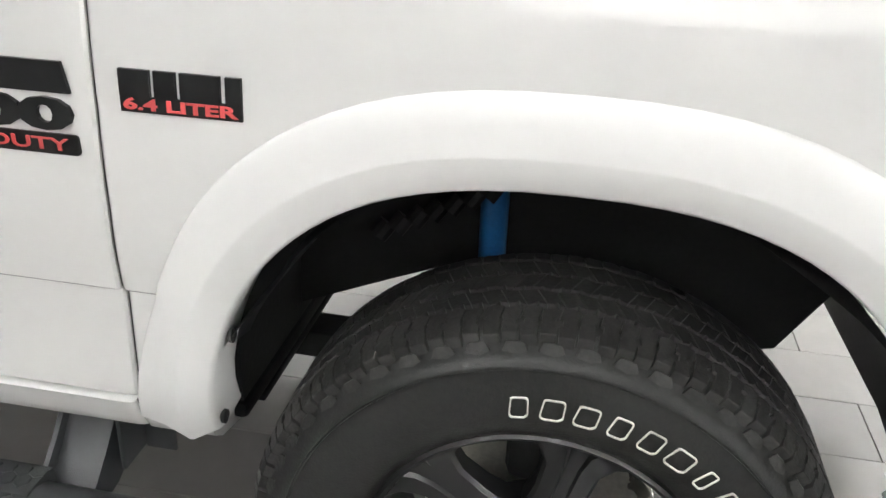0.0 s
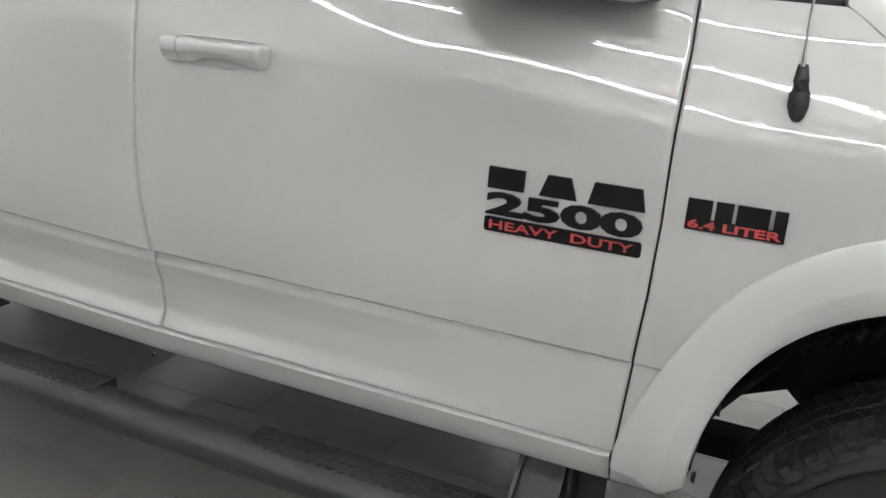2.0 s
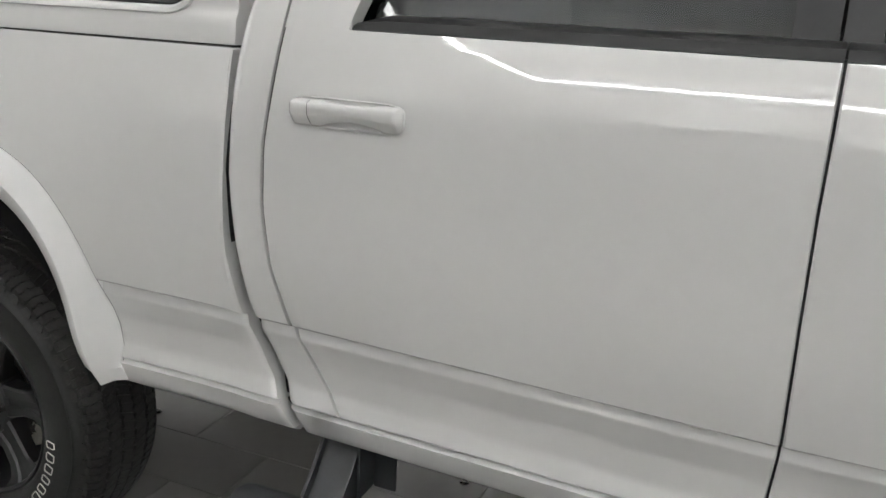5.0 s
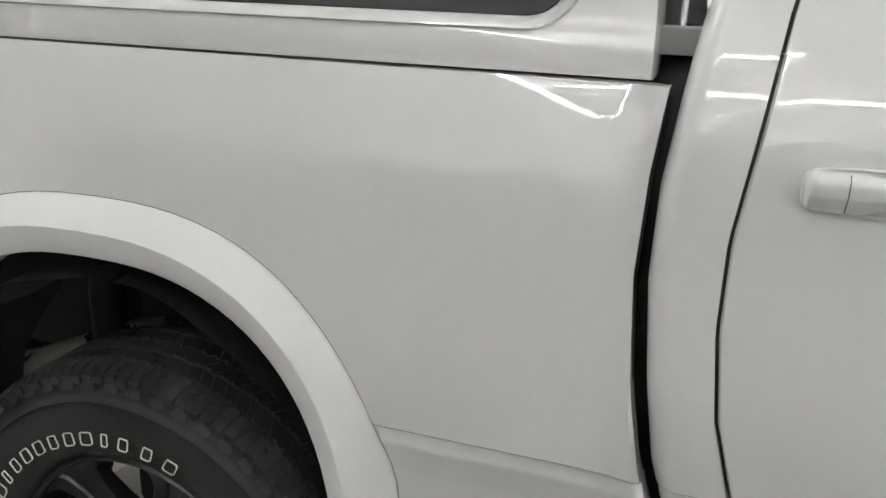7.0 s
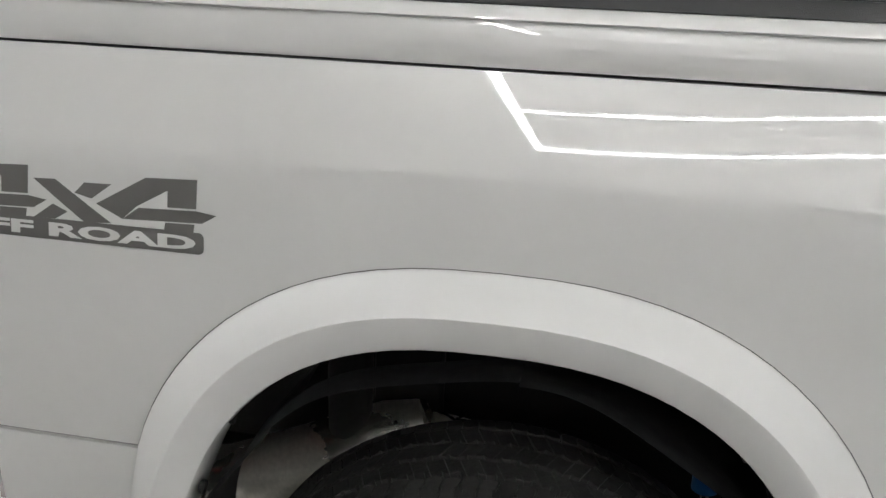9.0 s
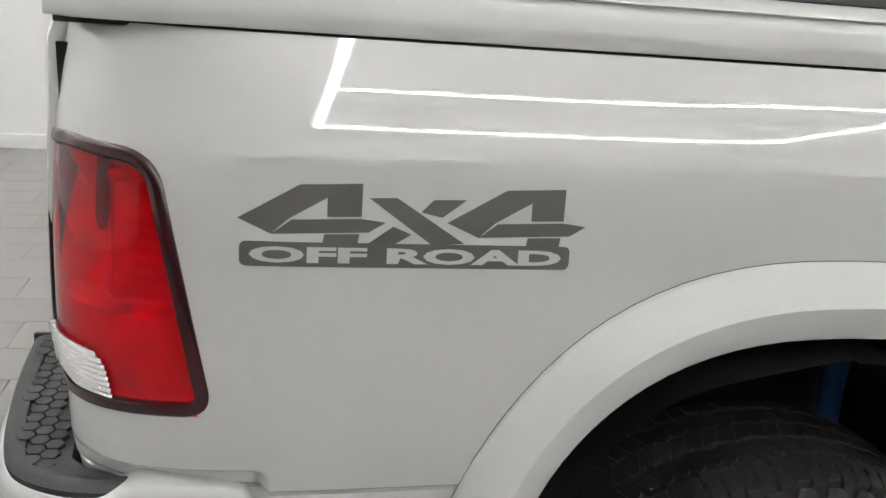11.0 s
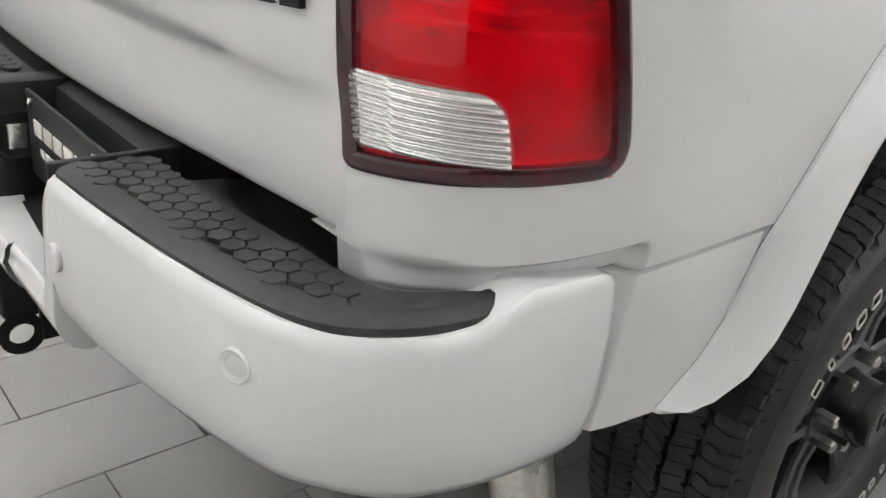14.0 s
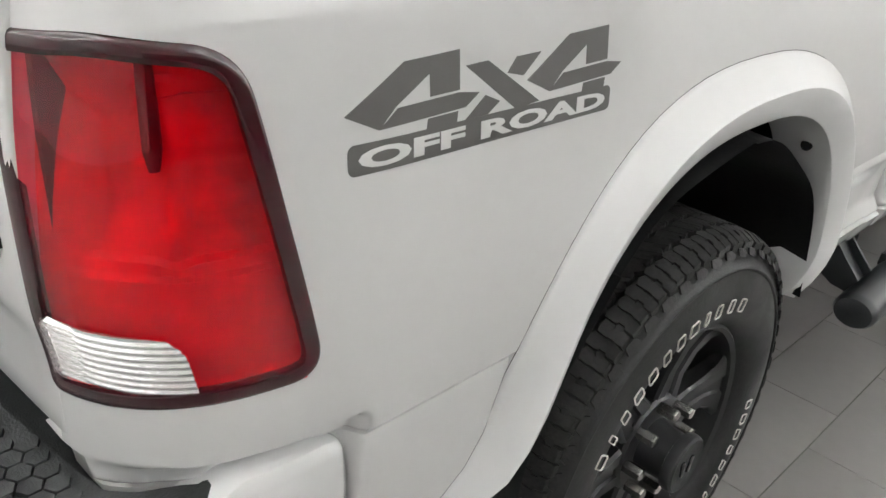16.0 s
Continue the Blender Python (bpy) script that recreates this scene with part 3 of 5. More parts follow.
# hood
rows = []
for x in np.linspace(-0.34, 0.88, 34):
    z0 = lerp(HOODLINE, x)
    y0 = skin(x, z0)
    fall = 0.10 * max(0.0, x) ** 2
    rows.append([(x, y0 + 0.030, z0 - 0.02), (x, y0 + 0.006, z0 + 0.003), (x, y0 + 0.010, z0 + 0.010), (x, y0 + 0.05, z0 + 0.045 - fall * 0.3), (x, y0 + 0.12, max(z0 + 0.07, 1.47) - fall * 0.6), (x, 0.34, 1.53 - fall), (x, MID, 1.56 - fall)])
rows = [r + [(x, FAR - y, z) for x, y, z in reversed(r[:-1])] for r in rows]
part("hood", grid(rows), PAINT, truck, "white engine hood")
part("front_end", box((0.80, 0.16, 0.72), (0.90, FAR - 0.16, 1.40), 0.04), PAINT, truck)
part("grille", box((0.885, 0.42, 0.95), (0.915, FAR - 0.42, 1.34), 0.02), BLACK, truck, "black grille")
part("front_bumper", box((0.80, 0.08, 0.52), (1.00, FAR - 0.08, 0.80), 0.05), PAINT, truck)
part("cowl", box((-0.60, 0.10, 1.40), (-0.34, FAR - 0.10, 1.47), 0.02), BLACK, truck)


# greenhouse: glass, pillars, roof
def glass_y(z):
    return 0.066 + (z - 1.46) * 0.34


def pane(name, xs_low, xs_high, mat, parent, zlo=1.464, zhi=1.80, off=0.0, thick=0.005, far=False, label=""):
    rows = []
    for o in (0.0, thick):
        for z in np.linspace(zlo, zhi, 5):
            t = (z - zlo) / (zhi - zlo)
            a = xs_low[0] + (xs_high[0] - xs_low[0]) * t
            b = xs_low[1] + (xs_high[1] - xs_low[1]) * t
            rows.append([(x, glass_y(z) + off + o, z) for x in np.linspace(a, b, 6)])
    bm = grid(rows[:5])
    grid_into(bm, rows[5:])
    if far:
        mirror_y(bm)
    ob = part(name, bm, mat, parent, label)
    if "glass" in mat.name:
        ob.visible_shadow = False
    return ob


for far in (False, True):
    pane("front_window", (-1.53, -0.70), (-1.53, -1.05), GLASS, truck, far=far, label="clear greenish window glass")
    pane("rear_window", (-2.335, -1.65), (-2.20, -1.65), DARKGLASS, truck, far=far, label="dark tinted window glass")
    pane("center_pillar", (-1.65, -1.587), (-1.65, -1.587), BLACK, truck, off=-0.006, thick=0.03, far=far, label="black door pillar trim")
    pane("center_pillar", (-1.581, -1.53), (-1.581, -1.53), BLACK, truck, off=-0.006, thick=0.03, far=far, label="black door pillar trim")
    pane("windscreen_pillar", (-0.70, -0.46), (-1.05, -0.88), PAINT, truck, zlo=1.462, off=-0.014, thick=0.06, far=far)
    if far:
        pane("rear_pillar", (-2.535, -2.345), (-2.43, -2.21), PAINT, truck, zlo=1.455, off=-0.020, thick=0.06, far=far)
    bm = bmesh.new()
    for a, b in ((-2.362, gap_mid(1.46) - G), (gap_mid(1.46) + G, -0.60)):
        rows = []
        for x in np.linspace(a, b, 12):
            e = min(1.0, (x + 2.362) / 0.03 + 0.15) if a < -2 else 1.0
            rows.append([(x, 0.075, 1.466 + 0.022 * e), (x, 0.048, 1.466 + 0.020 * e), (x, 0.036, 1.464 + 0.014 * e), (x, 0.032, 1.461), (x, 0.050, 1.455)])
        grid_into(bm, rows)
    part("belt_molding", mirror_y(bm) if far else bm, BLACK, truck, "matt black strip under the side windows")
part("roof", box((-2.42, 0.20, 1.80), (-0.98, FAR - 0.20, 1.88), 0.03), PAINT, truck)
part("windscreen", grid([[(-0.47, y, 1.47) for y in (0.16, MID, FAR - 0.16)], [(-0.92, y, 1.80) for y in (0.24, MID, FAR - 0.24)]]), GLASS, truck).visible_shadow = False
part("back_window", box((-2.46, 0.25, 1.46), (-2.45, FAR - 0.25, 1.80)), DARKGLASS, truck)
part("headliner", box((-2.40, 0.22, 1.765), (-1.02, FAR - 0.22, 1.792)), CLOTH, truck)
part("dashboard", box((-0.75, 0.12, 1.1), (-0.50, FAR - 0.12, 1.47), 0.05), BLACK, truck)
for n, cx, cy, w in (("front_seat", -1.25, 0.45, 0.5), ("front_seat", -1.25, FAR - 0.45, 0.5), ("rear_seat", -2.15, MID, 1.2)):
    seat = bmesh.new()
    box_into(seat, (cx - 0.25, cy - w / 2, 0.95), (cx + 0.25, cy + w / 2, 1.07), 0.05)
    box_into(seat, (cx - 0.30, cy - w / 2, 1.0), (cx - 0.16, cy + w / 2, 1.52), 0.05, )
    box_into(seat, (cx - 0.28, cy - 0.13, 1.53), (cx - 0.18, cy + 0.13, 1.70), 0.04)
    part(n, seat, CLOTH, truck, "dark cloth seat with a headrest")
for y0, y1 in ((0.09, 0.11), (FAR - 0.11, FAR - 0.09)):
    part("door_trim", box((-2.40, y0, 0.7), (-0.60, y1, 1.462), 0.004), BLACK, truck)


# door handles
def handle(x0, x1, z0, door):
    """White pull handle with a separate lock cap, between x0 and x1 about the height z0."""
    base = bmesh.new()
    ring = []
    for k in range(40):
        a = 2 * math.pi * k / 40
        c, q = math.cos(a), math.sin(a)
        ring.append(((x0 + x1) / 2 + (x1 - x0) / 2 * math.copysign(abs(c) ** 0.35, c), z0 + 0.0265 * math.copysign(abs(q) ** 0.45, q)))
    rows = []
    for scale, off in ((1.0, 0.002), (1.0, -0.002), (0.985, -0.0038), (0.955, -0.0042), (0.90, -0.003), (0.84, 0.003)):
        cx = (x0 + x1) / 2
        rows.append([(cx + (x - cx) * (1 - (1 - scale) * 0.35), skin(x, z0 + (z - z0) * scale) + off, z0 + (z - z0) * scale) for x, z in ring])
    vs = grid_into(base, rows, closed=True)
    base.faces.new(vs[-1])
    top = part("handle", base, PAINT, truck, "white pull handle")
    rows, seam = [], []
    n = 56
    for k in range(n + 1):
        u = k / n
        x = x0 + 0.003 + (x1 - x0 - 0.006) * u
        end = max(0.0, (abs(2 * u - 1) - 0.90) / 0.10)
        rnd = math.sqrt(max(0.0, 1 - end ** 2))
        # the bar is slimmer and stands free of the door over its middle
        free = max(0.0, 1 - abs((u - 0.57) / 0.29) ** 2)
        yb = skin(x, z0)
        f = free ** 0.9
        # section from the top's back edge round the flat face to the bottom's back edge: full at the ends, slim in the middle
        full = ((0.004, 0.0215), (-0.006, 0.0232), (-0.020, 0.0222), (-0.0270, 0.0192), (-0.0292, 0.0162), (-0.0300, 0.008), (-0.0294, -0.0010), (-0.0280, -0.0040), (-0.0165, -0.0190), (-0.012, -0.0222), (0.004, -0.0232))
        slim = ((-0.0140, 0.0165), (-0.0155, 0.0195), (-0.0215, 0.0200), (-0.0275, 0.0182), (-0.0295, 0.0155), (-0.0302, 0.009), (-0.0296, 0.0025), (-0.0280, 0.0), (-0.0200, -0.0085), (-0.0165, -0.0098), (-0.0140, -0.0080))
        row = []
        for (ya, za), (yc, zc) in zip(full, slim):
            y, z = ya + (yc - ya) * f, za + (zc - za) * f
            row.append((x, yb + (y if y > 0 else y * (0.35 + 0.65 * rnd)), z0 + z * (0.70 + 0.30 * rnd)))
        rows.append(row)
        if k == 11:
            seam = [(p[0], p[1] - 0.0001, p[2]) for p in row[2:9]]
    grip = bmesh.new()
    vs = grid_into(grip, rows, closed=True)
    grip.faces.new(vs[0])
    grip.faces.new(vs[-1])
    part("grip", grip, PAINT, top, smooth=32)
    part("lock_seam", tube(seam, 0.0007, 6, False), SEAMGREY, top, "thin grey seam beside the lock cap")


handle(-1.497, -1.257, 1.301, truck)
handle(-2.446, -2.228, 1.319, truck)


# ---- wheels ----
def tyre_tread(r, y0, y1, seed):
    """All-terrain tread: notched shoulder lugs and three zigzag ribs, cut by fine sipes."""
    rnd = random.Random(seed)
    bm = bmesh.new()
    n = 54
    p = 2 * math.pi / n

    def lug(poly, top, deep, edge=None):
        """A block over the outline poly of (angle, y); edge(y) lowers its top towards the shoulder."""
        ca = sum(a for a, _ in poly) / len(poly)
        cy = sum(y for _, y in poly) / len(poly)
        rows = []
        for k, h in ((1.0, -deep), (1.0, -0.0012), (0.955, 0.0)):
            ring = []
            for a, y in poly:
                aa, yy = ca + (a - ca) * k, cy + (y - cy) * k
                rr = r + top + h - (edge(yy) if edge else 0.0)
                ring.append(bm.verts.new((rr * math.sin(aa), yy, rr * math.cos(aa))))
            rows.append(ring)
        m = len(poly)
        for lo, hi in zip(rows, rows[1:]):
            for i in range(m):
                bm.faces.new([lo[i], lo[(i + 1) % m], hi[(i + 1) % m], hi[i]])
        bm.faces.new(rows[-1])

    edge_w = 0.047
    wide = (y1 - y0 - 2 * edge_w) / 3
    for side in (0, 1):
        def yy(v):
            return y0 + v if side == 0 else y1 - v

        def fall(y):
            d = min(y - y0, y1 - y)
            return 0.0 if d > 0.030 else 0.0125 * ((0.030 - d) / 0.030) ** 1.6
        for k in range(n):
            a = p * (k + 0.5 * side) + rnd.uniform(-0.03, 0.03) * p
            # two lugs with an open square pocket and a fine sipe between them
            for q, u0, u1, out in ((0, 0.012, 0.485, -0.003), (1, 0.510, 0.972, -0.0005)):
                s0, s1, hole = a + p * u0, a + p * u1, p * (0.085 if q == 0 else 0.045)
                inner = edge_w - 0.004 if q == 0 else edge_w - 0.008
                h0, h1 = (hole, p * 0.03) if q == 0 else (p * 0.03, hole * 1.9)
                lug([(s0 + p * 0.02, yy(out)), (s1 - p * 0.03, yy(out)), (s1, yy(0.009)), (s1 - h1, yy(0.011)), (s1 - h1, yy(0.021)), (s1, yy(0.023)), (s1 + p * 0.05, yy(inner)),
                     ((s0 + s1) / 2 + p * 0.05, yy(inner + 0.004)), (s0 + p * 0.05, yy(inner)), (s0, yy(0.023)), (s0 + h0, yy(0.021)), (s0 + h0, yy(0.011)), (s0, yy(0.009))],
                    -0.001 - rnd.uniform(0, 0.0006), 0.015, fall)
            # small flat plate on the sidewall under the pocket
            ring = []
            for off in (0.0, -0.003):
                yb = [(0.4235, 0.0005), (0.4235, 0.0005), (0.4135, -0.0060), (0.4095, -0.0080), (0.4135, -0.0060)]
                row = []
                for (rr, yo), da in zip(yb, (0.64, 1.10, 1.22, 0.94, 0.52)):
                    row.append(bm.verts.new((rr * math.sin(a + p * da), yy(yo + off), rr * math.cos(a + p * da))))
                ring.append(row)
            for i in range(5):
                bm.faces.new([ring[0][i], ring[0][(i + 1) % 5], ring[1][(i + 1) % 5], ring[1][i]])
            bm.faces.new(ring[1])
    for m in range(3):
        ya, yb = y0 + edge_w + m * wide + 0.0015, y0 + edge_w + (m + 1) * wide - 0.0015
        zig = 0.0042 if m % 2 else -0.0042
        for k in range(n):
            a = p * (k + 0.36 * m) + rnd.uniform(-0.02, 0.02) * p
            for u0, u1, t in ((0.0, 0.488, 1), (0.505, 0.985, -1)):
                s0, s1, sm = a + p * u0, a + p * u1, a + p * (u0 + u1) / 2
                sk = p * 0.16 * (1 if m % 2 else -1)
                za, zb = zig * (1 if t > 0 else -0.2), zig * (-0.2 if t > 0 else 1)
                nick = p * 0.06
                lug([(s0 - sk, ya + za), (sm - sk - nick, ya + za * 0.2 + 0.002), (sm - sk, ya + 0.007), (sm - sk + nick, ya + zb * 0.2 + 0.002), (s1 - sk, ya + zb),
                     (s1 + sk, yb + zb), (sm + sk, yb + zb * 0.2 - 0.002), (s0 + sk, yb + za)], -rnd.uniform(0.0, 0.0007), 0.012)
    return bm


def ring_block(a, r0, r1, half, y, th):
    """A small outlined block on the sidewall about the angle a."""
    out = [(c * (1 - 0.10 * ((c + s) % 2 > 1)), s) for c, s in round_rect(-1, 1, -1, 1, 0.42, 4)]
    rm, rh = (r0 + r1) / 2, (r1 - r0) / 2
    rows = []
    for inner, off in ((0.0, 0.001), (0.0, -0.0012), (th, -0.0012), (th, 0.001)):
        rows.append([])
        for c, s in out:
            rad = rm + (rh - inner) * s
            ang = a + (half - inner) * c / rm + 0.10 * s * rh / rm
            rows[-1].append((rad * math.sin(ang), y + off, rad * math.cos(ang)))
    return rows


def wheel(cx, spin, words, ink_r, tall, seed):
    """A wheel whose outer face looks to -y, its centre at cx."""
    hub_at = (cx, -0.02, HZ)
    tyre = bmesh.new()
    y0, y1 = 0.035, 0.252
    prof = [(0.262, y0 + 0.020), (0.268, y0 + 0.006), (0.285, y0 - 0.008), (0.31, y0 - 0.016), (0.345, y0 - 0.018), (0.375, y0 - 0.013), (0.383, y0 - 0.0115), (0.385, y0 - 0.015), (0.388, y0 - 0.015), (0.390, y0 - 0.009),
            (0.405, y0 - 0.003), (0.420, y0 + 0.001), (0.431, y0 + 0.005), (0.4385, y0 + 0.012), (0.4425, y0 + 0.022), (0.4440, y0 + 0.040), (0.4365, y0 + 0.0425), (0.4365, y0 + 0.050), (0.4420, y0 + 0.052),
            (0.4420, y0 + 0.084), (0.4370, y0 + 0.086), (0.4370, y0 + 0.090), (0.4420, y0 + 0.092), (0.4420, y1 - 0.092), (0.4370, y1 - 0.090), (0.4370, y1 - 0.086), (0.4420, y1 - 0.084), (0.4420, y1 - 0.052),
            (0.4365, y1 - 0.050), (0.4365, y1 - 0.0425), (0.4440, y1 - 0.040), (0.4385, y1 - 0.012), (0.430, y1 - 0.004), (0.40, y1 + 0.004), (0.35, y1 + 0.018), (0.30, y1 + 0.012), (0.262, y1 - 0.02)]
    lathe_into(tyre, prof, 120)
    root = new("wheel")
    root.parent = truck
    root.location = hub_at
    root.scale = (WS, 1.0, WS)
    root["label"] = "black alloy wheel with an all-terrain tyre"
    t = part("tyre", tyre, RUBBER, root, "black rubber tyre", smooth=50)
    part("tread", tyre_tread(WR, y0, y1, seed), TREAD, root, "chunky worn tread", smooth=20)
    # outlined white blocks in place of the sidewall's maker names
    for a0, a1, count in words:
        for k in range(count):
            a = radians(a0 + (a1 - a0) * k / max(1, count - 1))
            wide = (0.0125, 0.0135, 0.011, 0.0145, 0.0115, 0.0135, 0.0075)[(k * 3 + count) % 7]
            ink = grid(ring_block(a, ink_r, ink_r + tall, wide * tall / 0.027, y0 - 0.0195, 0.0019), closed=True)
            part("sidewall_mark", ink, WHITEINK, root, "white outlined block")
    rim = bmesh.new()
    lathe_into(rim, [(0.262, y0 + 0.022), (0.270, y0 + 0.010), (0.262, y0 + 0.004), (0.254, y0 + 0.010), (0.250, y0 + 0.03), (0.240, y0 + 0.06), (0.235, y0 + 0.20), (0.25, y1 - 0.01)], 96)
    part("rim", rim, RIM, root, "glossy black rim barrel")
    spokes = bmesh.new()
    nsp = 6
    for k in range(nsp):
        a = radians(spin + 360 * k / nsp)
        rows = []
        for r, half, yy, th in ((0.070, 0.062, 0.030, 0.055), (0.105, 0.050, 0.034, 0.05), (0.15, 0.040, 0.036, 0.04), (0.20, 0.043, 0.030, 0.035), (0.235, 0.060, 0.022, 0.03), (0.252, 0.085, 0.016, 0.026)):
            pts = []
            for s, d in ((-1.0, th), (-1.0, 0.006), (-0.86, 0.0), (-0.30, 0.0), (-0.22, 0.006), (0.22, 0.006), (0.30, 0.0), (0.86, 0.0), (1.0, 0.006), (1.0, th)):
                ang = a + s * half / r
                pts.append((r * math.sin(ang), y0 + yy + d, r * math.cos(ang)))
            rows.append(pts)
        part("spoke", grid(rows), RIM, root, "black spoke")
    lathe_into(spokes, [(0.105, y0 + 0.10), (0.105, y0 + 0.036), (0.098, y0 + 0.030), (0.060, y0 + 0.030), (0.0, y0 + 0.03)], 48)
    part("hub", spokes, RIM, root, "black hub plate")
    cap = lathe([(0.058, y0 + 0.032), (0.052, y0 + 0.010), (0.050, y0 - 0.020), (0.059, y0 - 0.023), (0.061, y0 - 0.034), (0.059, y0 - 0.042), (0.055, y0 - 0.045), (0.050, y0 - 0.042), (0.0, y0 - 0.042)], 40)
    part("hub_cap", cap, BLACK, root, "black round hub cap")
    crest = bmesh.new()
    for s in (-1, 1):
        box_into(crest, (s * 0.014 - 0.006, y0 - 0.0455, -0.018), (s * 0.014 + 0.006, y0 - 0.040, 0.018), 0.002, Matrix.Rotation(radians(12 * s), 4, "Y"))
    part("cap_mark", crest, GLOSSBLACK, root)
    for k in range(8):
        a = radians(spin + 22.5 + 45 * k)
        nut = lathe([(0.0130, 0.022), (0.0130, -0.008), (0.0115, -0.012), (0.006, -0.014), (0.0, -0.014)], 6)
        part("lug_nut", nut, CHROME, root, "bright steel lug nut", m=Matrix.Translation((0.090 * math.sin(a), y0 + 0.006, 0.090 * math.cos(a))))
    part("brake_disc", lathe([(0.0, y0 + 0.13), (0.19, y0 + 0.13), (0.19, y0 + 0.16), (0.0, y0 + 0.16)], 40), STEEL, root, "grey brake disc")
    box_c = box((-0.06, y0 + 0.09, 0.10), (0.06, y0 + 0.18, 0.21), 0.02)
    part("caliper", box_c, DARK, root)
    return root


front_wheel = wheel(0.0, 12, [(-7, 55, 9), (150, 250, 9)], 0.317, 0.033, 3)
rear_wheel = wheel(-3.415, 22, [(-62, 4, 10), (13, 22, 2), (95, 150, 9)], 0.305, 0.027, 5)
for ob, cx in ((front_wheel, 0.0), (rear_wheel, -3.415)):
    c = copy_thing(ob, Matrix.Translation((cx, FAR + 0.02, HZ)) @ Matrix.Rotation(math.pi, 4, "Z") @ Matrix.Diagonal((WS, 1.0, WS, 1.0)))
    c.parent = truck


# wheel houses and running gear
def wheel_house(cx, rise, depth, a, arc0, arc1, name):
    rows = []
    for y in sorted({0.005, 0.06, min(0.14, depth - 0.01), min(0.24, depth - 0.005), depth}):
        row = []
        for k in range(41):
            t = radians(arc0 + (arc1 - arc0) * k / 40)
            wob = 0.006 * math.sin(9 * t) + 0.004 * math.sin(31 * y)
            rr = a + wob
            row.append((cx + rr * math.sin(t), y, 0.57 + rise + (rr + 0.045) * math.cos(t)))
        rows.append(row)
    return part(name, grid(rows), DARK, truck, "dull black wheel-house liner")


wheel_house(0.0, 0.0, 0.36, 0.475, -46, 40, "front_liner")
wheel_house(0.0, 0.0, 0.55, 0.475, 40, 75, "front_liner")
wheel_house(0.0, 0.0, 0.15, 0.475, 74, 100, "front_liner")
wheel_house(0.0, 0.0, 0.14, 0.470, -77, -46, "front_liner")
wheel_house(-3.426, 0.005, 0.46, 0.440, 4, 80, "rear_liner")
wheel_house(-3.426, 0.005, 0.055, 0.445, -40, 4, "rear_liner")
wheel_house(-3.426, 0.005, 0.25, 0.440, -82, -40, "rear_liner")
part("inner_bed_wall", box((-4.28, 0.46, 0.665), (-3.70, 0.48, 1.10), 0.006), DARK, truck)
part("inner_bed_wall", box((-3.698, 0.46, 0.56), (-2.68, 0.48, 1.10), 0.006), DARK, truck)
part("frame_rail", grid([[(x, y, (0.50 if x < -1.0 else 0.478) if low else (0.60 if x < -1.0 else 0.532)) for x in (-4.30, -1.2, -0.85, 0.40)] for y, low in ((0.50, 0), (0.58, 0), (0.58, 1), (0.50, 1), (0.50, 0))]), DARK, truck, "black frame rail")
part("frame_rail", box((-4.30, FAR - 0.58, 0.56), (0.7, FAR - 0.50, 0.72), 0.012), DARK, truck, "black frame rail")
part("rear_axle", tube([(-3.415, 0.26, HZ), (-3.415, FAR - 0.26, HZ)], 0.055), DARK, truck)
part("differential", lathe([(0.0, -0.16), (0.12, -0.14), (0.17, -0.05), (0.17, 0.05), (0.12, 0.14), (0.0, 0.16)], 24), DARK, truck, m=Matrix.Translation((-3.415, MID, HZ)))
part("front_axle", tube([(0.0, 0.26, HZ), (0.0, FAR - 0.26, HZ)], 0.05), DARK, truck)
for x, y, n in ((-0.118, 0.352, "front_damper"), (-3.10, 0.40, "rear_damper")):
    d = part(n, tube([(x, y, 0.72), (x - 0.005, y + 0.01, 1.12)], 0.022, 20), BLUE, truck, "blue shock absorber")
    part("damper_rod", tube([(x, y, 0.46), (x, y, 0.73)], 0.012, 12), CHROME, d)
part("bump_stop", tube([(-3.69, 0.33, 0.735), (-3.69, 0.33, 0.76), (-3.69, 0.33, 0.90), (-3.69, 0.35, 0.98)], [0.022, 0.036, 0.038, 0.03], 16), DARK, truck)
part("spring_hanger", box((-3.67, 0.40, 0.62), (-3.55, 0.44, 1.02), 0.01), DARK, truck)
part("leaf_spring", tube([(-4.02, 0.44, 0.62), (-3.75, 0.44, 0.54), (-3.415, 0.44, 0.50), (-3.1, 0.44, 0.54), (-2.8, 0.44, 0.60)], 0.03, 8), DARK, truck)
part("muffler_pipe", tube([(-3.56, 0.36, 0.797), (-3.62, 0.35, 0.769), (-3.70, 0.338, 0.735), (-3.745, 0.333, 0.716), (-3.902, 0.333, 0.648), (-3.905, 0.333, 0.646), (-3.916, 0.333, 0.641), (-3.919, 0.333, 0.640)], [0.045, 0.064, 0.065, 0.065, 0.065, 0.069, 0.069, 0.050], 28), STEEL, truck, "dull steel exhaust muffler")
part("tail_pipe", tube([(-3.892, 0.335, 0.635), (-3.927, 0.325, 0.61), (-3.950, 0.28, 0.555), (-3.964, 0.235, 0.47), (-3.974, 0.200, 0.39), (-3.974, 0.201, 0.391), (-3.962, 0.24, 0.48)], [0.046, 0.046, 0.046, 0.046, 0.046, 0.043, 0.043], 28, caps=False), STEEL, truck, "steel tail pipe below the bumper")
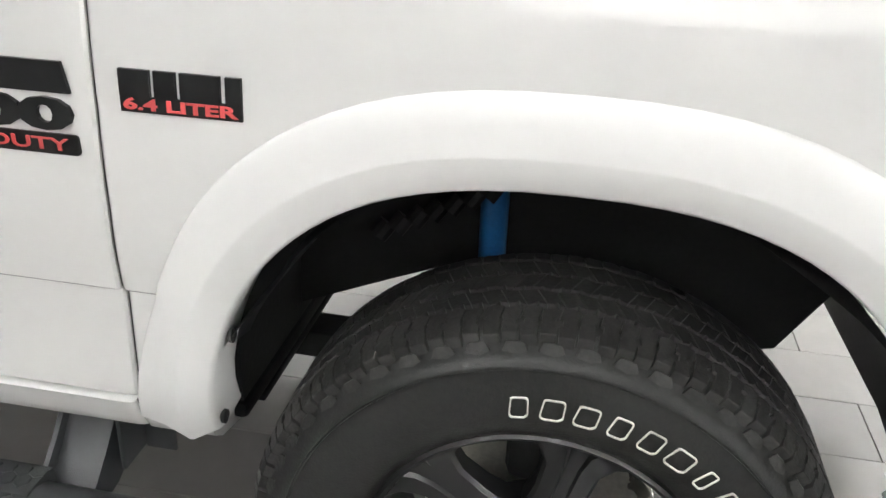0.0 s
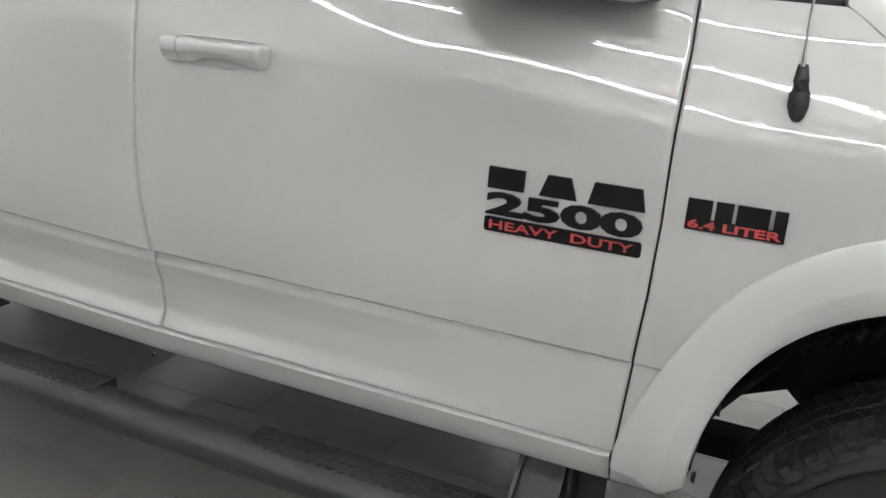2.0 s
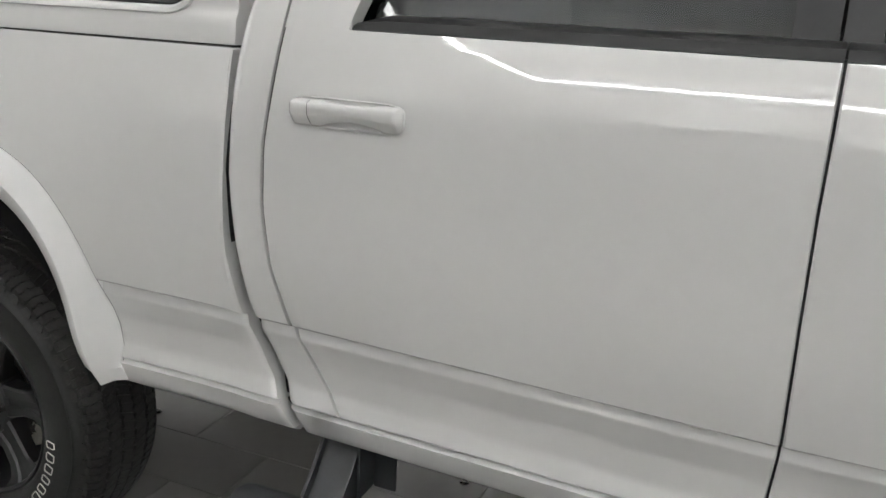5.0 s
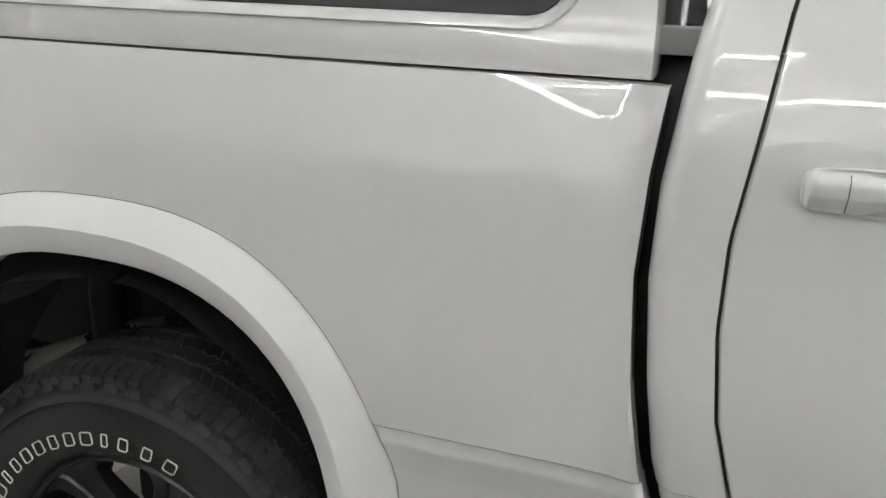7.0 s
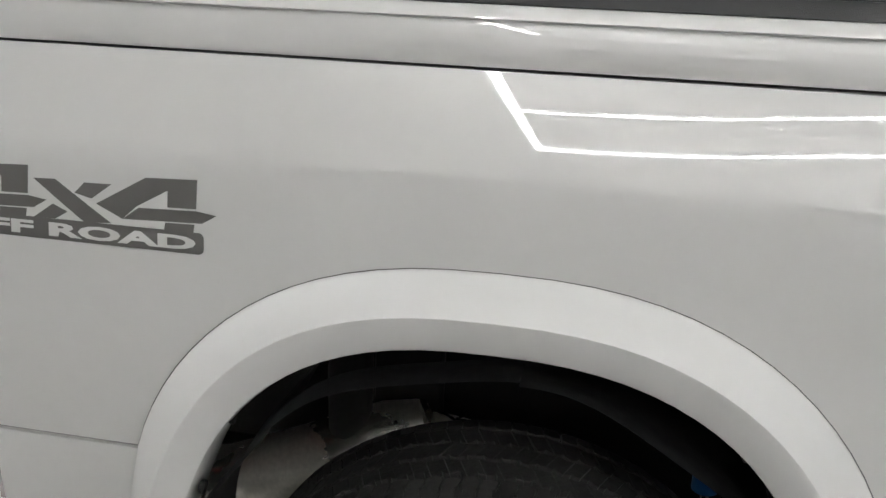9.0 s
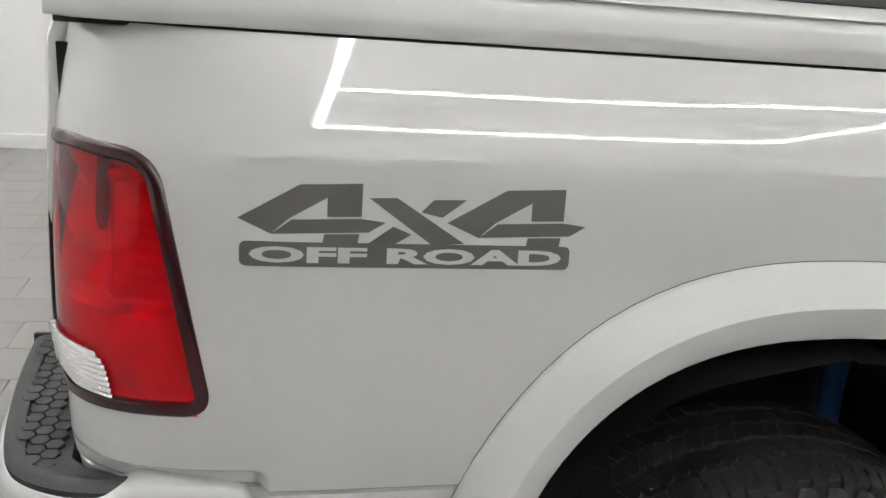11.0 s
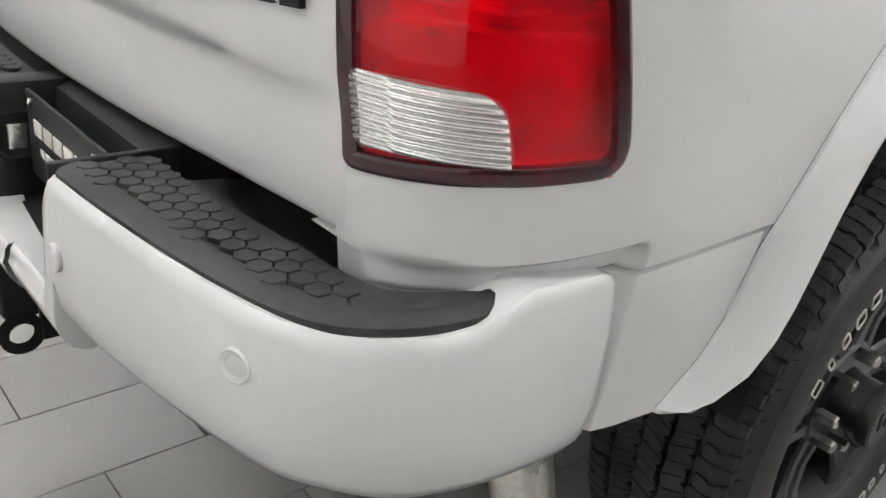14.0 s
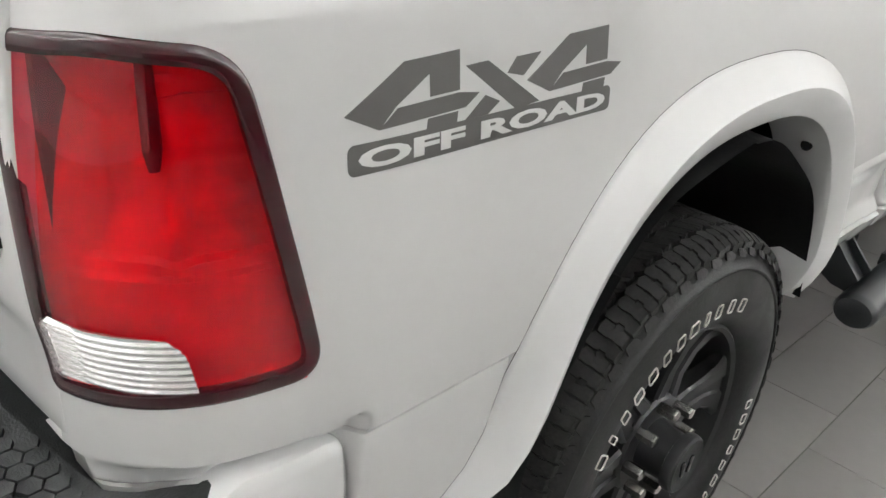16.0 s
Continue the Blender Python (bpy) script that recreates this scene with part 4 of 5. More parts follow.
part("inner_fender", grid([[(x, y, lerp([(-0.46, 0.675), (-0.20, 0.785), (0.0, 0.80), (0.10, 0.75), (0.20, 0.71), (0.30, 0.69), (0.35, 0.72), (0.40, 0.82)], x)) for x in np.linspace(-0.46, 0.40, 14)] if low else [(x, y, 1.16) for x in np.linspace(-0.46, 0.40, 14)] for y, low in ((0.40, 0), (0.40, 1), (0.36, 1), (0.36, 0))]), DARK, truck, "black inner fender panel")
# underbody parts out of sight, added to darken the floor under the truck
part("fuel_tank", box((-2.45, 0.95, 0.36), (-1.25, FAR - 0.25, 0.60), 0.05), DARK, truck, "black fuel tank")
part("transmission", box((-1.5, MID - 0.18, 0.40), (-0.55, MID + 0.18, 0.70), 0.08), DARK, truck)
part("drive_shaft", tube([(-3.35, MID, HZ), (-1.5, MID, 0.50)], 0.045), DARK, truck)
part("exhaust_pipe", tube([(-3.57, 0.36, 0.78), (-3.30, 0.50, 0.66), (-2.9, 0.56, 0.52), (-1.4, 0.60, 0.50), (-0.5, 0.62, 0.52)], 0.04), STEEL, truck)
part("floor_pan", box((-2.52, 0.20, 0.585), (-0.45, FAR - 0.20, 0.60), 0.004), DARK, truck)
# plate added to hide the bright floor beyond the rear wheel
part("spare_shield", box((-3.70, 0.60, 0.58), (-2.7, FAR - 0.6, 0.62), 0.01), DARK, truck)
for x in (-2.55, -1.55, -0.62):
    part("frame_crossmember", box((x, 0.58, 0.54), (x + 0.10, FAR - 0.58, 0.64), 0.01), DARK, truck)
for k in range(7):
    part("boot_clip", tube([(-0.30 + 0.028 * k, 0.33, 0.84 + 0.014 * k), (-0.285 + 0.028 * k, 0.34, 0.86 + 0.014 * k)], 0.016, 10), DARK, truck)


# ---- side step ----
def hex_mesh(pitch, rise, turn=math.pi / 6, gap=0.93):
    """One raised six-sided cell."""
    bm = bmesh.new()
    r = pitch / math.sqrt(3) * gap
    ring = [(math.cos(turn + k * math.pi / 3), math.sin(turn + k * math.pi / 3)) for k in range(6)]
    rows = [[bm.verts.new((r * f * c, r * f * t, z)) for c, t in ring] for f, z in ((1.0, -0.002), (0.99, rise * 0.75), (0.95, rise))]
    for a, b in zip(rows[:-1], rows[1:]):
        for k in range(6):
            bm.faces.new([a[k], a[(k + 1) % 6], b[(k + 1) % 6], b[k]])
    bm.faces.new(rows[-1])
    me = bpy.data.meshes.new("cell")
    bm.to_mesh(me)
    bm.free()
    me.materials.append(PAD)
    return me


def hex_cells(x0, x1, y0, y1, z, pitch, parent, name, inside=None, rise=0.0022, far=False):
    """Raised cells over a rectangle of the plan; inside(x, y) may cut it, z may be a function."""
    me = hex_mesh(pitch, rise)
    j, y = 0, y0 + pitch * 0.45
    while y < y1 - pitch * 0.3:
        x = x0 + pitch * (0.5 if j % 2 else 1.0)
        while x < x1 - pitch * 0.4:
            if inside is None or inside(x, y):
                ob = new(name, me)
                ob.parent = parent
                ob.location = (x, FAR - y if far else y, z(x, y) if callable(z) else z)
            x += pitch
        y += pitch * math.sqrt(3) / 2
        j += 1


step = new("side_step")
step.parent = truck
step["label"] = "black tubular side step with textured tread pads"


def oval(x, ry, rz, cy, cz, n=28):
    return [(x, cy + ry * math.cos(2 * math.pi * k / n), cz + rz * math.sin(2 * math.pi * k / n)) for k in range(n)]


SX0, SX1, SY, SZ = -2.595, -0.44, -0.002, 0.474
bm = bmesh.new()
rows = []
for x, k in ((SX0, 0.55), (SX0 + 0.004, 0.85), (SX0 + 0.015, 0.97), (SX0 + 0.03, 1.0), (-1.6, 1.0), (SX1 - 0.03, 1.0), (SX1 - 0.015, 0.97), (SX1 - 0.004, 0.85), (SX1, 0.55)):
    rows.append(oval(x, 0.053 * k, 0.043 * k, SY, SZ))
vs = grid_into(bm, rows, closed=True)
bm.faces.new(vs[0])
bm.faces.new(vs[-1])
part("step_tube", bm, TUBE, step, "black powder-coated tube")
for a, b in ((-2.285, -1.730), (-1.310, -0.738)):
    bm = bmesh.new()
    rows = []
    for x in np.linspace(a, b, 40):
        wav = 0.0035 * abs(math.sin((x - a) * math.pi / 0.0288))
        rows.append([(x, SY + dy - wav * on, SZ + dz) for dy, dz, on in ((-0.026, 0.026, 0), (-0.025, 0.034, 1), (-0.018, 0.041, 1), (-0.006, 0.0455, 0), (0.012, 0.0475, 0), (0.035, 0.0475, 0), (0.054, 0.044, 0), (0.056, 0.012, 0))])
    vs = grid_into(bm, rows)
    bm.faces.new(vs[0])
    bm.faces.new(vs[-1])
    pad = part("tread_pad", bm, PAD, step, "dark rubber tread pad")
    hex_cells(a, b, SY - 0.020, SY + 0.054, lambda x, y: SZ + 0.0470 - 9.0 * max(0.0, SY + 0.014 - y) ** 2, 0.0255, pad, "tread_cell", rise=0.0016)
for bx in (-2.415, -0.707):
    # channel bracket: two cheeks, a web between them and a stay behind
    bm = bmesh.new()
    for dx in (-0.050, 0.036):
        near = [(0.30, 0.62), (0.15, 0.62), (0.085, 0.545), (0.03, 0.49)]
        low = [(0.30, 0.52), (0.16, 0.50), (0.10, 0.465), (0.03, 0.455)]
        sheet = [[(bx + dx + e, y, z) for y, z in edge] for edge, e in ((near, 0.0), (low, 0.0), (low, 0.008), (near, 0.008), (near, 0.0))]
        grid_into(bm, sheet)
    grid_into(bm, [[(bx - 0.046, y, z), (bx + 0.040, y, z)] for y, z in ((0.045, 0.475), (0.095, 0.525), (0.150, 0.600), (0.26, 0.612))])
    part("step_bracket", bm, TUBE, step, "black bent-plate bracket")
    part("bracket_strut", box((bx + 0.052, 0.10, 0.49), (bx + 0.060, 0.28, 0.615), 0.003), TUBE, step)
    part("bracket_strut", box((bx + 0.062, 0.16, 0.49), (bx + 0.115, 0.168, 0.61), 0.003), TUBE, step)

# ---- tail ----
TAIL_X = smooth_table([(0.90, 0.0), (0.99, 0.0), (1.03, 0.003), (1.07, 0.008), (1.14, 0.009), (1.21, 0.008), (1.29, 0.003), (1.36, 0.0), (1.42, 0.0)], 5)
TAIL_Y = smooth_table([(0.90, 0.0), (0.94, 0.0), (1.0, 0.002), (1.06, 0.003), (1.3, 0.005), (1.42, 0.003)], 5)


def tailgate_x(y, z):
    """The tailgate's outer face: bowed in plan, with a soft ledge over its lower third."""
    d = min(abs(y - 0.142), abs(FAR - 0.142 - y))
    ledge = 0.011 * min(1.0, d / 0.22) * min(1.0, max(0.0, (1.055 - z) / 0.022))
    return -4.352 - lerp(TAIL_X, z) - 0.030 * (1 - ((y - MID) / (MID - 0.142)) ** 2) + ledge


rows = []
for z, dx in ((0.936, 0.022), (0.937, 0.008), (0.940, 0.003), (0.946, 0.0), (0.97, 0.0), (1.0, 0.0), (1.025, 0.0), (1.034, 0.0), (1.044, 0.0), (1.054, 0.0), (1.062, 0.0), (1.08, 0.0), (1.12, 0.0), (1.16, 0.0), (1.20, 0.0), (1.25, 0.0), (1.30, 0.0), (1.36, 0.0), (1.39, 0.002), (1.404, 0.008), (1.411, 0.018), (1.412, 0.03)):
    near = 0.142 + lerp(TAIL_Y, z)
    ys = [near + (MID - near) * u for u in (0.0, 0.0025, 0.006, 0.012, 0.05, 0.10, 0.18, 0.27, 0.38, 0.52, 0.68, 0.84, 1.0)]
    ys += [FAR - y for y in ys[-2::-1]]
    ends = {0: 0.022, 1: 0.004, 2: 0.001}
    rows.append([(tailgate_x(y, z) + dx + ends.get(min(k, len(ys) - 1 - k), 0.0), y, z - 0.026 * max(0.0, (1.03 - z) / 0.094) * (1 - ((y - MID) / (MID - 0.142)) ** 2)) for k, y in enumerate(ys)])
tail = part("tailgate", grid(rows), PAINT, truck, "white closed tailgate")
# black box behind the tailgate's edges, for the shade in the gap
part("tailgate_gap", box((-4.338, 0.1385, 0.935), (-4.31, FAR - 0.1385, 1.385)), SEALGAP, truck)


def lamp_point(x, z, off):
    """A point off behind (or, below zero, before) the lamp's curved face."""
    a, b = max(-4.352, x - 0.004), x + 0.004
    t = Vector((b - a, skin(b, z) - skin(a, z)))
    if x < -4.3515:
        t = Vector((0.0, -1.0))
    t.normalize()
    nx, ny = -t.y, t.x
    return (x + nx * off, skin(x, z) + ny * off, z)


def lamp_at(v, z, off):
    return lamp_point(lamp_x(max(0.0, v)), z, off)


def lamp_rings(outline, fs, off, centre=(0.105, 1.15)):
    """Rings of the outline drawn in towards the centre; off may depend on the place."""
    rows = []
    for f in fs:
        rows.append([])
        for v, z in outline:
            a, b = centre[0] + (v - centre[0]) * f, centre[1] + (z - centre[1]) * f
            rows[-1].append(lamp_at(a, b, off(a, b) if callable(off) else off))
    return grid(rows, closed=True)


lamp = new("tail_lamp")
lamp.parent = truck
lamp["label"] = "red tail lamp with a clear reversing window"


def densify(outline, step):
    """The same closed outline with more points on its long sides."""
    out = []
    for (a, b), (c, d) in zip(outline, outline[1:] + outline[:1]):
        n = max(1, round(math.hypot(c - a, d - b) / step))
        out += [(a + (c - a) * k / n, b + (d - b) * k / n) for k in range(n)]
    return out


FINE_LAMP = densify(list(LAMP), 0.004)
rim = [[lamp_at(v, z, o) for v, z in inset(FINE_LAMP, d)] for d, o in ((-0.002, 0.012), (-0.0015, 0.001), (0.0005, -0.002), (0.004, -0.0032), (0.012, -0.0032), (0.0145, -0.0022), (0.0150, 0.002), (0.0150, 0.007))]
part("lamp_rim", grid(rim, closed=True), LAMPEDGE, lamp, "dark maroon edge of the lamp", smooth=60)
INNER = inset(LAMP, 0.0146)
fine = [1.0 - k / 40 for k in range(40)] + [0.004]
UNDER = inset(LAMP, 0.009)
lens = grid([[lamp_at(v, z, 0.0006) for v in np.linspace(0.002, 0.246, 62)] for z in np.linspace(0.999, 1.294, 74)])
gone = []
for f in lens.faces:
    c = f.calc_center_median()
    if not inside_outline(UNDER, lamp_s(c.x), c.z):
        gone.append(f)
bmesh.ops.delete(lens, geom=gone, context="FACES")
part("lens", lens, REDLENS, lamp, "glossy red lens", smooth=60).visible_shadow = False


def bowl(v, z):
    """Depth of the red inner housing behind the face."""
    u, w = v / 0.235, (z - 1.0) / 0.295
    d = 0.030 + 0.014 * math.exp(-((u - 0.30) / 0.16) ** 4 - ((w - 0.66) / 0.24) ** 4)
    d -= 0.010 * math.exp(-((u - 0.54) / 0.05) ** 2) * (1 if w > 0.38 else 0)
    if u > 0.58 and w > 0.40:
        d += 0.0006 * math.sin(w * 120)
    if 0.37 <= w < 0.42 or 0.86 < w < 0.90:
        d -= 0.007
    if w < 0.37:
        d = 0.019 + 0.002 * math.sin(u * 7)
    return d


rows = []
for z in np.linspace(0.999, 1.294, 90):
    row = []
    for v in np.linspace(0.0, 0.246, 70):
        edge = min(v, 0.246 - v, z - 0.999, 1.294 - z)
        row.append(lamp_at(v, z, min(bowl(v, z), 0.005 + edge * 0.6)))
    rows.append(row)
part("lamp_bowl", grid(rows), REDCELL, lamp, "red inner housing with a bulb bowl", smooth=50)
part("bulb_holder", tube([lamp_at(0.118, z, 0.014) for z in (1.20, 1.215, 1.25, 1.283)], [0.004, 0.007, 0.007, 0.006], 12), LAMPEDGE, lamp, "dark bulb holder")
CLEAR = rounded([(0.0155, 1.0165, 0.006), (lamp_s(-4.314), 1.018, 0.2), (lamp_s(-4.2775), 1.021, 0.004), (lamp_s(-4.2845), 1.071, 0.026), (lamp_s(-4.325), 1.0765, 0.2), (0.0155, 1.0745, 0.004)])
MIDW = (0.055, 1.046)


def flutes(v, z):
    if v > 0.043:
        return -0.0018 + 0.0010 * math.sin((z - 1.0165) * 2 * math.pi / 0.0066)
    return -0.0016 + 0.0019 * math.sin((z - 1.0185) * 2 * math.pi / 0.0066)


rows = []
for z in np.linspace(1.0185, 1.0745, 120):
    far_end = lamp_s(-4.2785 - (z - 1.02) * 0.12)
    top = max(0.0, z - 1.0525)
    far_end -= 0.022 - math.sqrt(max(0.0, 0.022 ** 2 - top ** 2))
    rows.append([lamp_at(v, z - 0.03 * v, flutes(v, z)) for v in np.linspace(0.0165, far_end, 60)])
part("reversing_bowl", grid(rows), REFLECTOR, lamp, "bright fluted reflector behind the clear window", smooth=70)
clear = lamp_rings(CLEAR, [1.0 - k / 20 for k in range(20)] + [0.004], -0.0052, MIDW)
part("reversing_window", clear, CLEARLENS, lamp, "clear reversing window", smooth=60).visible_shadow = False
for z in np.linspace(1.024, 1.068, 9):
    part("prism", box((-0.0022, -0.0022, -0.0016), (0.0022, 0.0022, 0.0016), 0.0006), CLEARLENS, lamp, "small clear prism", m=Matrix.Translation(lamp_at(0.0175, z, -0.006)))

# ---- rear bumper ----
BPATH = [(-4.122, 0.030), (-4.16, 0.022), (-4.22, 0.018), (-4.28, 0.020), (-4.33, 0.030), (-4.37, 0.048), (-4.405, 0.078), (-4.428, 0.115), (-4.444, 0.17), (-4.456, 0.24), (-4.466, 0.32), (-4.474, 0.40), (-4.478, 0.47)]


def plan_curve(pts, n):
    """Evenly stepped points on a smooth curve through the points."""
    p = np.array(pts)
    d = np.r_[0, np.cumsum(np.hypot(*np.diff(p, axis=0).T))]
    sx, sy = smooth_table(list(zip(d, p[:, 0])), 6), smooth_table(list(zip(d, p[:, 1])), 6)
    s = np.linspace(0, d[-1], n)
    return [(lerp(sx, t), lerp(sy, t)) for t in s]


PLATE_Y = 0.6375     # middle of the plate recess


def bumper_half(mirror):
    bm = bmesh.new()
    pc = plan_curve(BPATH + ([(-4.482, 0.60), (-4.484, 0.75), (-4.484, 0.915)] if mirror else []), 70)
    rows = []
    for i, (x, y) in enumerate(pc):
        xa, ya = pc[max(i - 1, 0)]
        xb, yb = pc[min(i + 1, len(pc) - 1)]
        d = Vector((xb - xa, yb - ya)).normalized()
        nx, ny = d.y, -d.x          # inward
        if nx * 1.0 + ny * 1.0 < 0:
            nx, ny = -nx, -ny
        top = lerp([(-4.5, 0.895), (-4.33, 0.895), (-4.30, 0.897), (-4.272, 0.912), (-4.255, 0.921), (-4.16, 0.910), (-4.135, 0.900), (-4.126, 0.885), (-4.12, 0.87)], x)
        low = lerp([(-4.5, 0.706), (-4.46, 0.724), (-4.44, 0.731), (-4.41, 0.734), (-4.38, 0.730), (-4.34, 0.726), (-4.30, 0.722), (-4.15, 0.702), (-4.12, 0.714)], x)
        endk = max(0.0, 1 - i / 2.0)
        sec = [(0.060, top - 0.004), (0.014, top), (0.006, top - 0.002), (0.0015, top - 0.008), (0.0, top - 0.018), (-0.003, (top + low) / 2 + 0.04), (-0.003, low + 0.06), (0.003, low + 0.026), (0.014, low + 0.008), (0.028, low + 0.001), (0.06, low), (0.09, low + 0.01)]
        rows.append([(x + nx * (o + 0.012 * endk), y + ny * (o + 0.012 * endk), z) for o, z in sec])
    # step down to the number-plate recess
    x, y = pc[-1]
    for dy, top in ((0.004, 0.886), (0.016, 0.87), (0.026, 0.80), (0.034, 0.762), (0.05, 0.752), ((FAR - PLATE_Y if mirror else PLATE_Y) - y, 0.750)):
        low = 0.680
        sec = [(0.060, top - 0.004), (0.014, top), (0.006, top - 0.002), (0.0015, top - 0.008), (0.0, top - 0.018), (-0.003, (top + low) / 2 + 0.01), (-0.003, low + 0.045), (0.003, low + 0.024), (0.014, low + 0.008), (0.028, low + 0.001), (0.06, low), (0.09, low + 0.01)]
        rows.append([(x - 0.002 + o, y + dy, z) for o, z in sec])
    grid_into(bm, rows)
    return mirror_y(bm) if mirror else bm


bumper = new("rear_bumper")
bumper.parent = truck
bumper["label"] = "white rear bumper with black step pads"
for m in (False, True):
    part("bumper_bar", bumper_half(m), BUMPERPAINT, bumper, "white painted bumper bar")
    # pad
    pc = plan_curve([(-4.262, 0.041), (-4.305, 0.043), (-4.347, 0.054), (-4.383, 0.078), (-4.408, 0.115), (-4.425, 0.172), (-4.438, 0.24), (-4.449, 0.32), (-4.457, 0.40), (-4.461, 0.462)] + ([(-4.464, 0.60), (-4.466, 0.75), (-4.466, 0.908)] if m else []), 60)
    ends = 0.908 if m else 0.462
    bm = bmesh.new()
    rows = []
    for x, y in pc:
        s = min(1.0, max(0.0, (y - 0.036) / 0.10))
        inner = (lerp([(0.03, -4.262), (0.055, -4.29), (0.075, -4.322), (0.10, -4.342), (0.2, -4.354), (0.32, -4.368), (0.45, -4.377), (0.6, -4.380)], y), max(y, 0.045) + 0.012 * (1 - s))
        zt = 0.906 + 0.004 * (1 - s)
        ox, oy = -0.010 * min(1.0, s * 2), -0.008 * (1 - s)
        rows.append([(x + ox, y + oy, 0.880), (x + ox, y + oy, zt - 0.008), (x + ox * 0.6 + 0.001, y + oy * 0.6 + 0.001, zt - 0.004), (x + 0.006 * s, y + 0.006 * (1 - s), zt), (x + 0.015 * s, y + 0.010 * (1 - s), zt), (x + 0.017 * s, y + 0.011 * (1 - s), zt - 0.004 * s), (inner[0], inner[1], zt - 0.004 * s), (inner[0] + 0.012, inner[1] + 0.002, zt - 0.030 * s - 0.006), (max(inner[0] + 0.05, -4.20), inner[1] + 0.003, zt - 0.045 * s - 0.010)])
    vs = grid_into(bm, rows)
    pad = part("step_pad", mirror_y(bm) if m else bm, PAD, bumper, "dark grey plastic step pad")
    xo = [(y, x) for x, y in pc]
    cell = hex_mesh(0.02245, 0.0030, 0.0, 0.905)
    for i in range(9):
        for j in range(41):
            hx, hy = -4.310 - 0.0192 * i, 0.058 + 0.0222 * (j + (0.5 if i % 2 else 0.0))
            if hy < ends - 0.012 and min(math.hypot(hx - a, hy - b) for a, b in pc) > 0.0125 and hx > lerp(xo, hy) and hx < lerp([(0.0, -4.300), (0.07, -4.325), (0.10, -4.350), (0.2, -4.366), (0.32, -4.380), (0.45, -4.386), (1.0, -4.39)], hy):
                ob = new("pad_cell", cell)
                ob.parent = pad
                ob.location = (hx, FAR - hy if m else hy, 0.9040)
    for sx, sy, sz in ((-4.441, 0.150, 0.842), (-4.481, 0.452, 0.812)):
        sen = bmesh.new()
        lathe_into(sen, [(0.0155, 0.004), (0.0155, -0.0036), (0.0145, -0.0044), (0.0132, -0.0038), (0.0102, -0.0038), (0.0096, -0.0028), (0.0088, -0.0038), (0.0, -0.0042)], 28)
        if m:
            mm = Matrix.Translation((sx, FAR - sy, sz)) @ Matrix.Rotation(radians(-88), 4, "Z")
        else:
            mm = Matrix.Translation((sx, sy, sz)) @ Matrix.Rotation(radians(-72 if sy < 0.3 else -86), 4, "Z")
        part("parking_sensor", sen, PAINT, bumper, "round white parking sensor", m=mm)
# dark filler stands in for the shade in the hollow under the tailgate
part("bumper_well", box((-4.335, 0.13, 0.842), (-4.19, FAR - 0.13, 0.852), 0.002), DARK, bumper, "dark filler for the shade between bumper and tailgate")
part("plate_recess", grid([[(-4.455, y, 0.746), (-4.395, y, 0.752), (-4.385, y, 0.80), (-4.372, y, 0.895), (-4.345, y, 0.905), (-4.33, y, 0.91)] for y in (0.470, 0.50, PLATE_Y, 0.77, 0.803)]), BLACK, bumper, "black recess for the number plate")
for ya, yb in ((0.468, 0.478), (0.764, 0.806)):
    part("recess_cheek", box((-4.476, ya, 0.752), (-4.34, yb, 0.905), 0.003), BLACK, bumper)
plate = part("dealer_plate", box((-4.412, PLATE_Y - 0.14, 0.785), (-4.406, PLATE_Y + 0.122, 0.898), 0.002), BLACK, bumper, "black dealer plate with pale bars")
for z, y0, y1, h, n in ((0.846, -0.115, 0.10, 0.020, 6), (0.822, -0.105, 0.08, 0.010, 10)):
    for k in range(n):
        a = PLATE_Y + y0 + (y1 - y0) * k / n
        part("plate_bar", box((-4.4135, a, z), (-4.4115, a + (y1 - y0) / n * 0.8, z + h), 0.0006), WHITEINK, plate, "pale bar")
for y in (PLATE_Y - 0.12, PLATE_Y + 0.10):
    part("plate_screw", lathe([(0.006, 0.0), (0.006, -0.004), (0.003, -0.006), (0.0, -0.006)], 12), CHROME, plate, m=Matrix.Translation((-4.412, y, 0.885)) @ Matrix.Rotation(radians(-90), 4, "Z"))
# plate lamps in the two cheeks of the recess
for y, q in ((0.474, 1), (0.767, -1)):
    frame_in = round_rect(-4.452, -4.392, 0.802, 0.868, 0.014, 5)
    rows = [[(-4.422 + (x + 4.422) * k, y + q * o, 0.835 + (z - 0.835) * k) for x, z in frame_in] for k, o in ((1.0, 0.003), (0.97, 0.010), (0.84, 0.010), (0.78, 0.002))]
    pl = part("plate_lamp", grid(rows, closed=True), BLACK, bumper, "black rounded plate lamp housing")
    part("plate_lamp_lens", box((-4.437, y + q * 0.004 - 0.001, 0.818), (-4.409, y + q * 0.004 + 0.003, 0.852), 0.002), REFLECTOR, pl, "small clear lamp window")
part("hitch_receiver", box((-4.46, MID - 0.05, 0.54), (-4.2, MID + 0.05, 0.64), 0.012), DARK, truck, "black trailer hitch receiver")
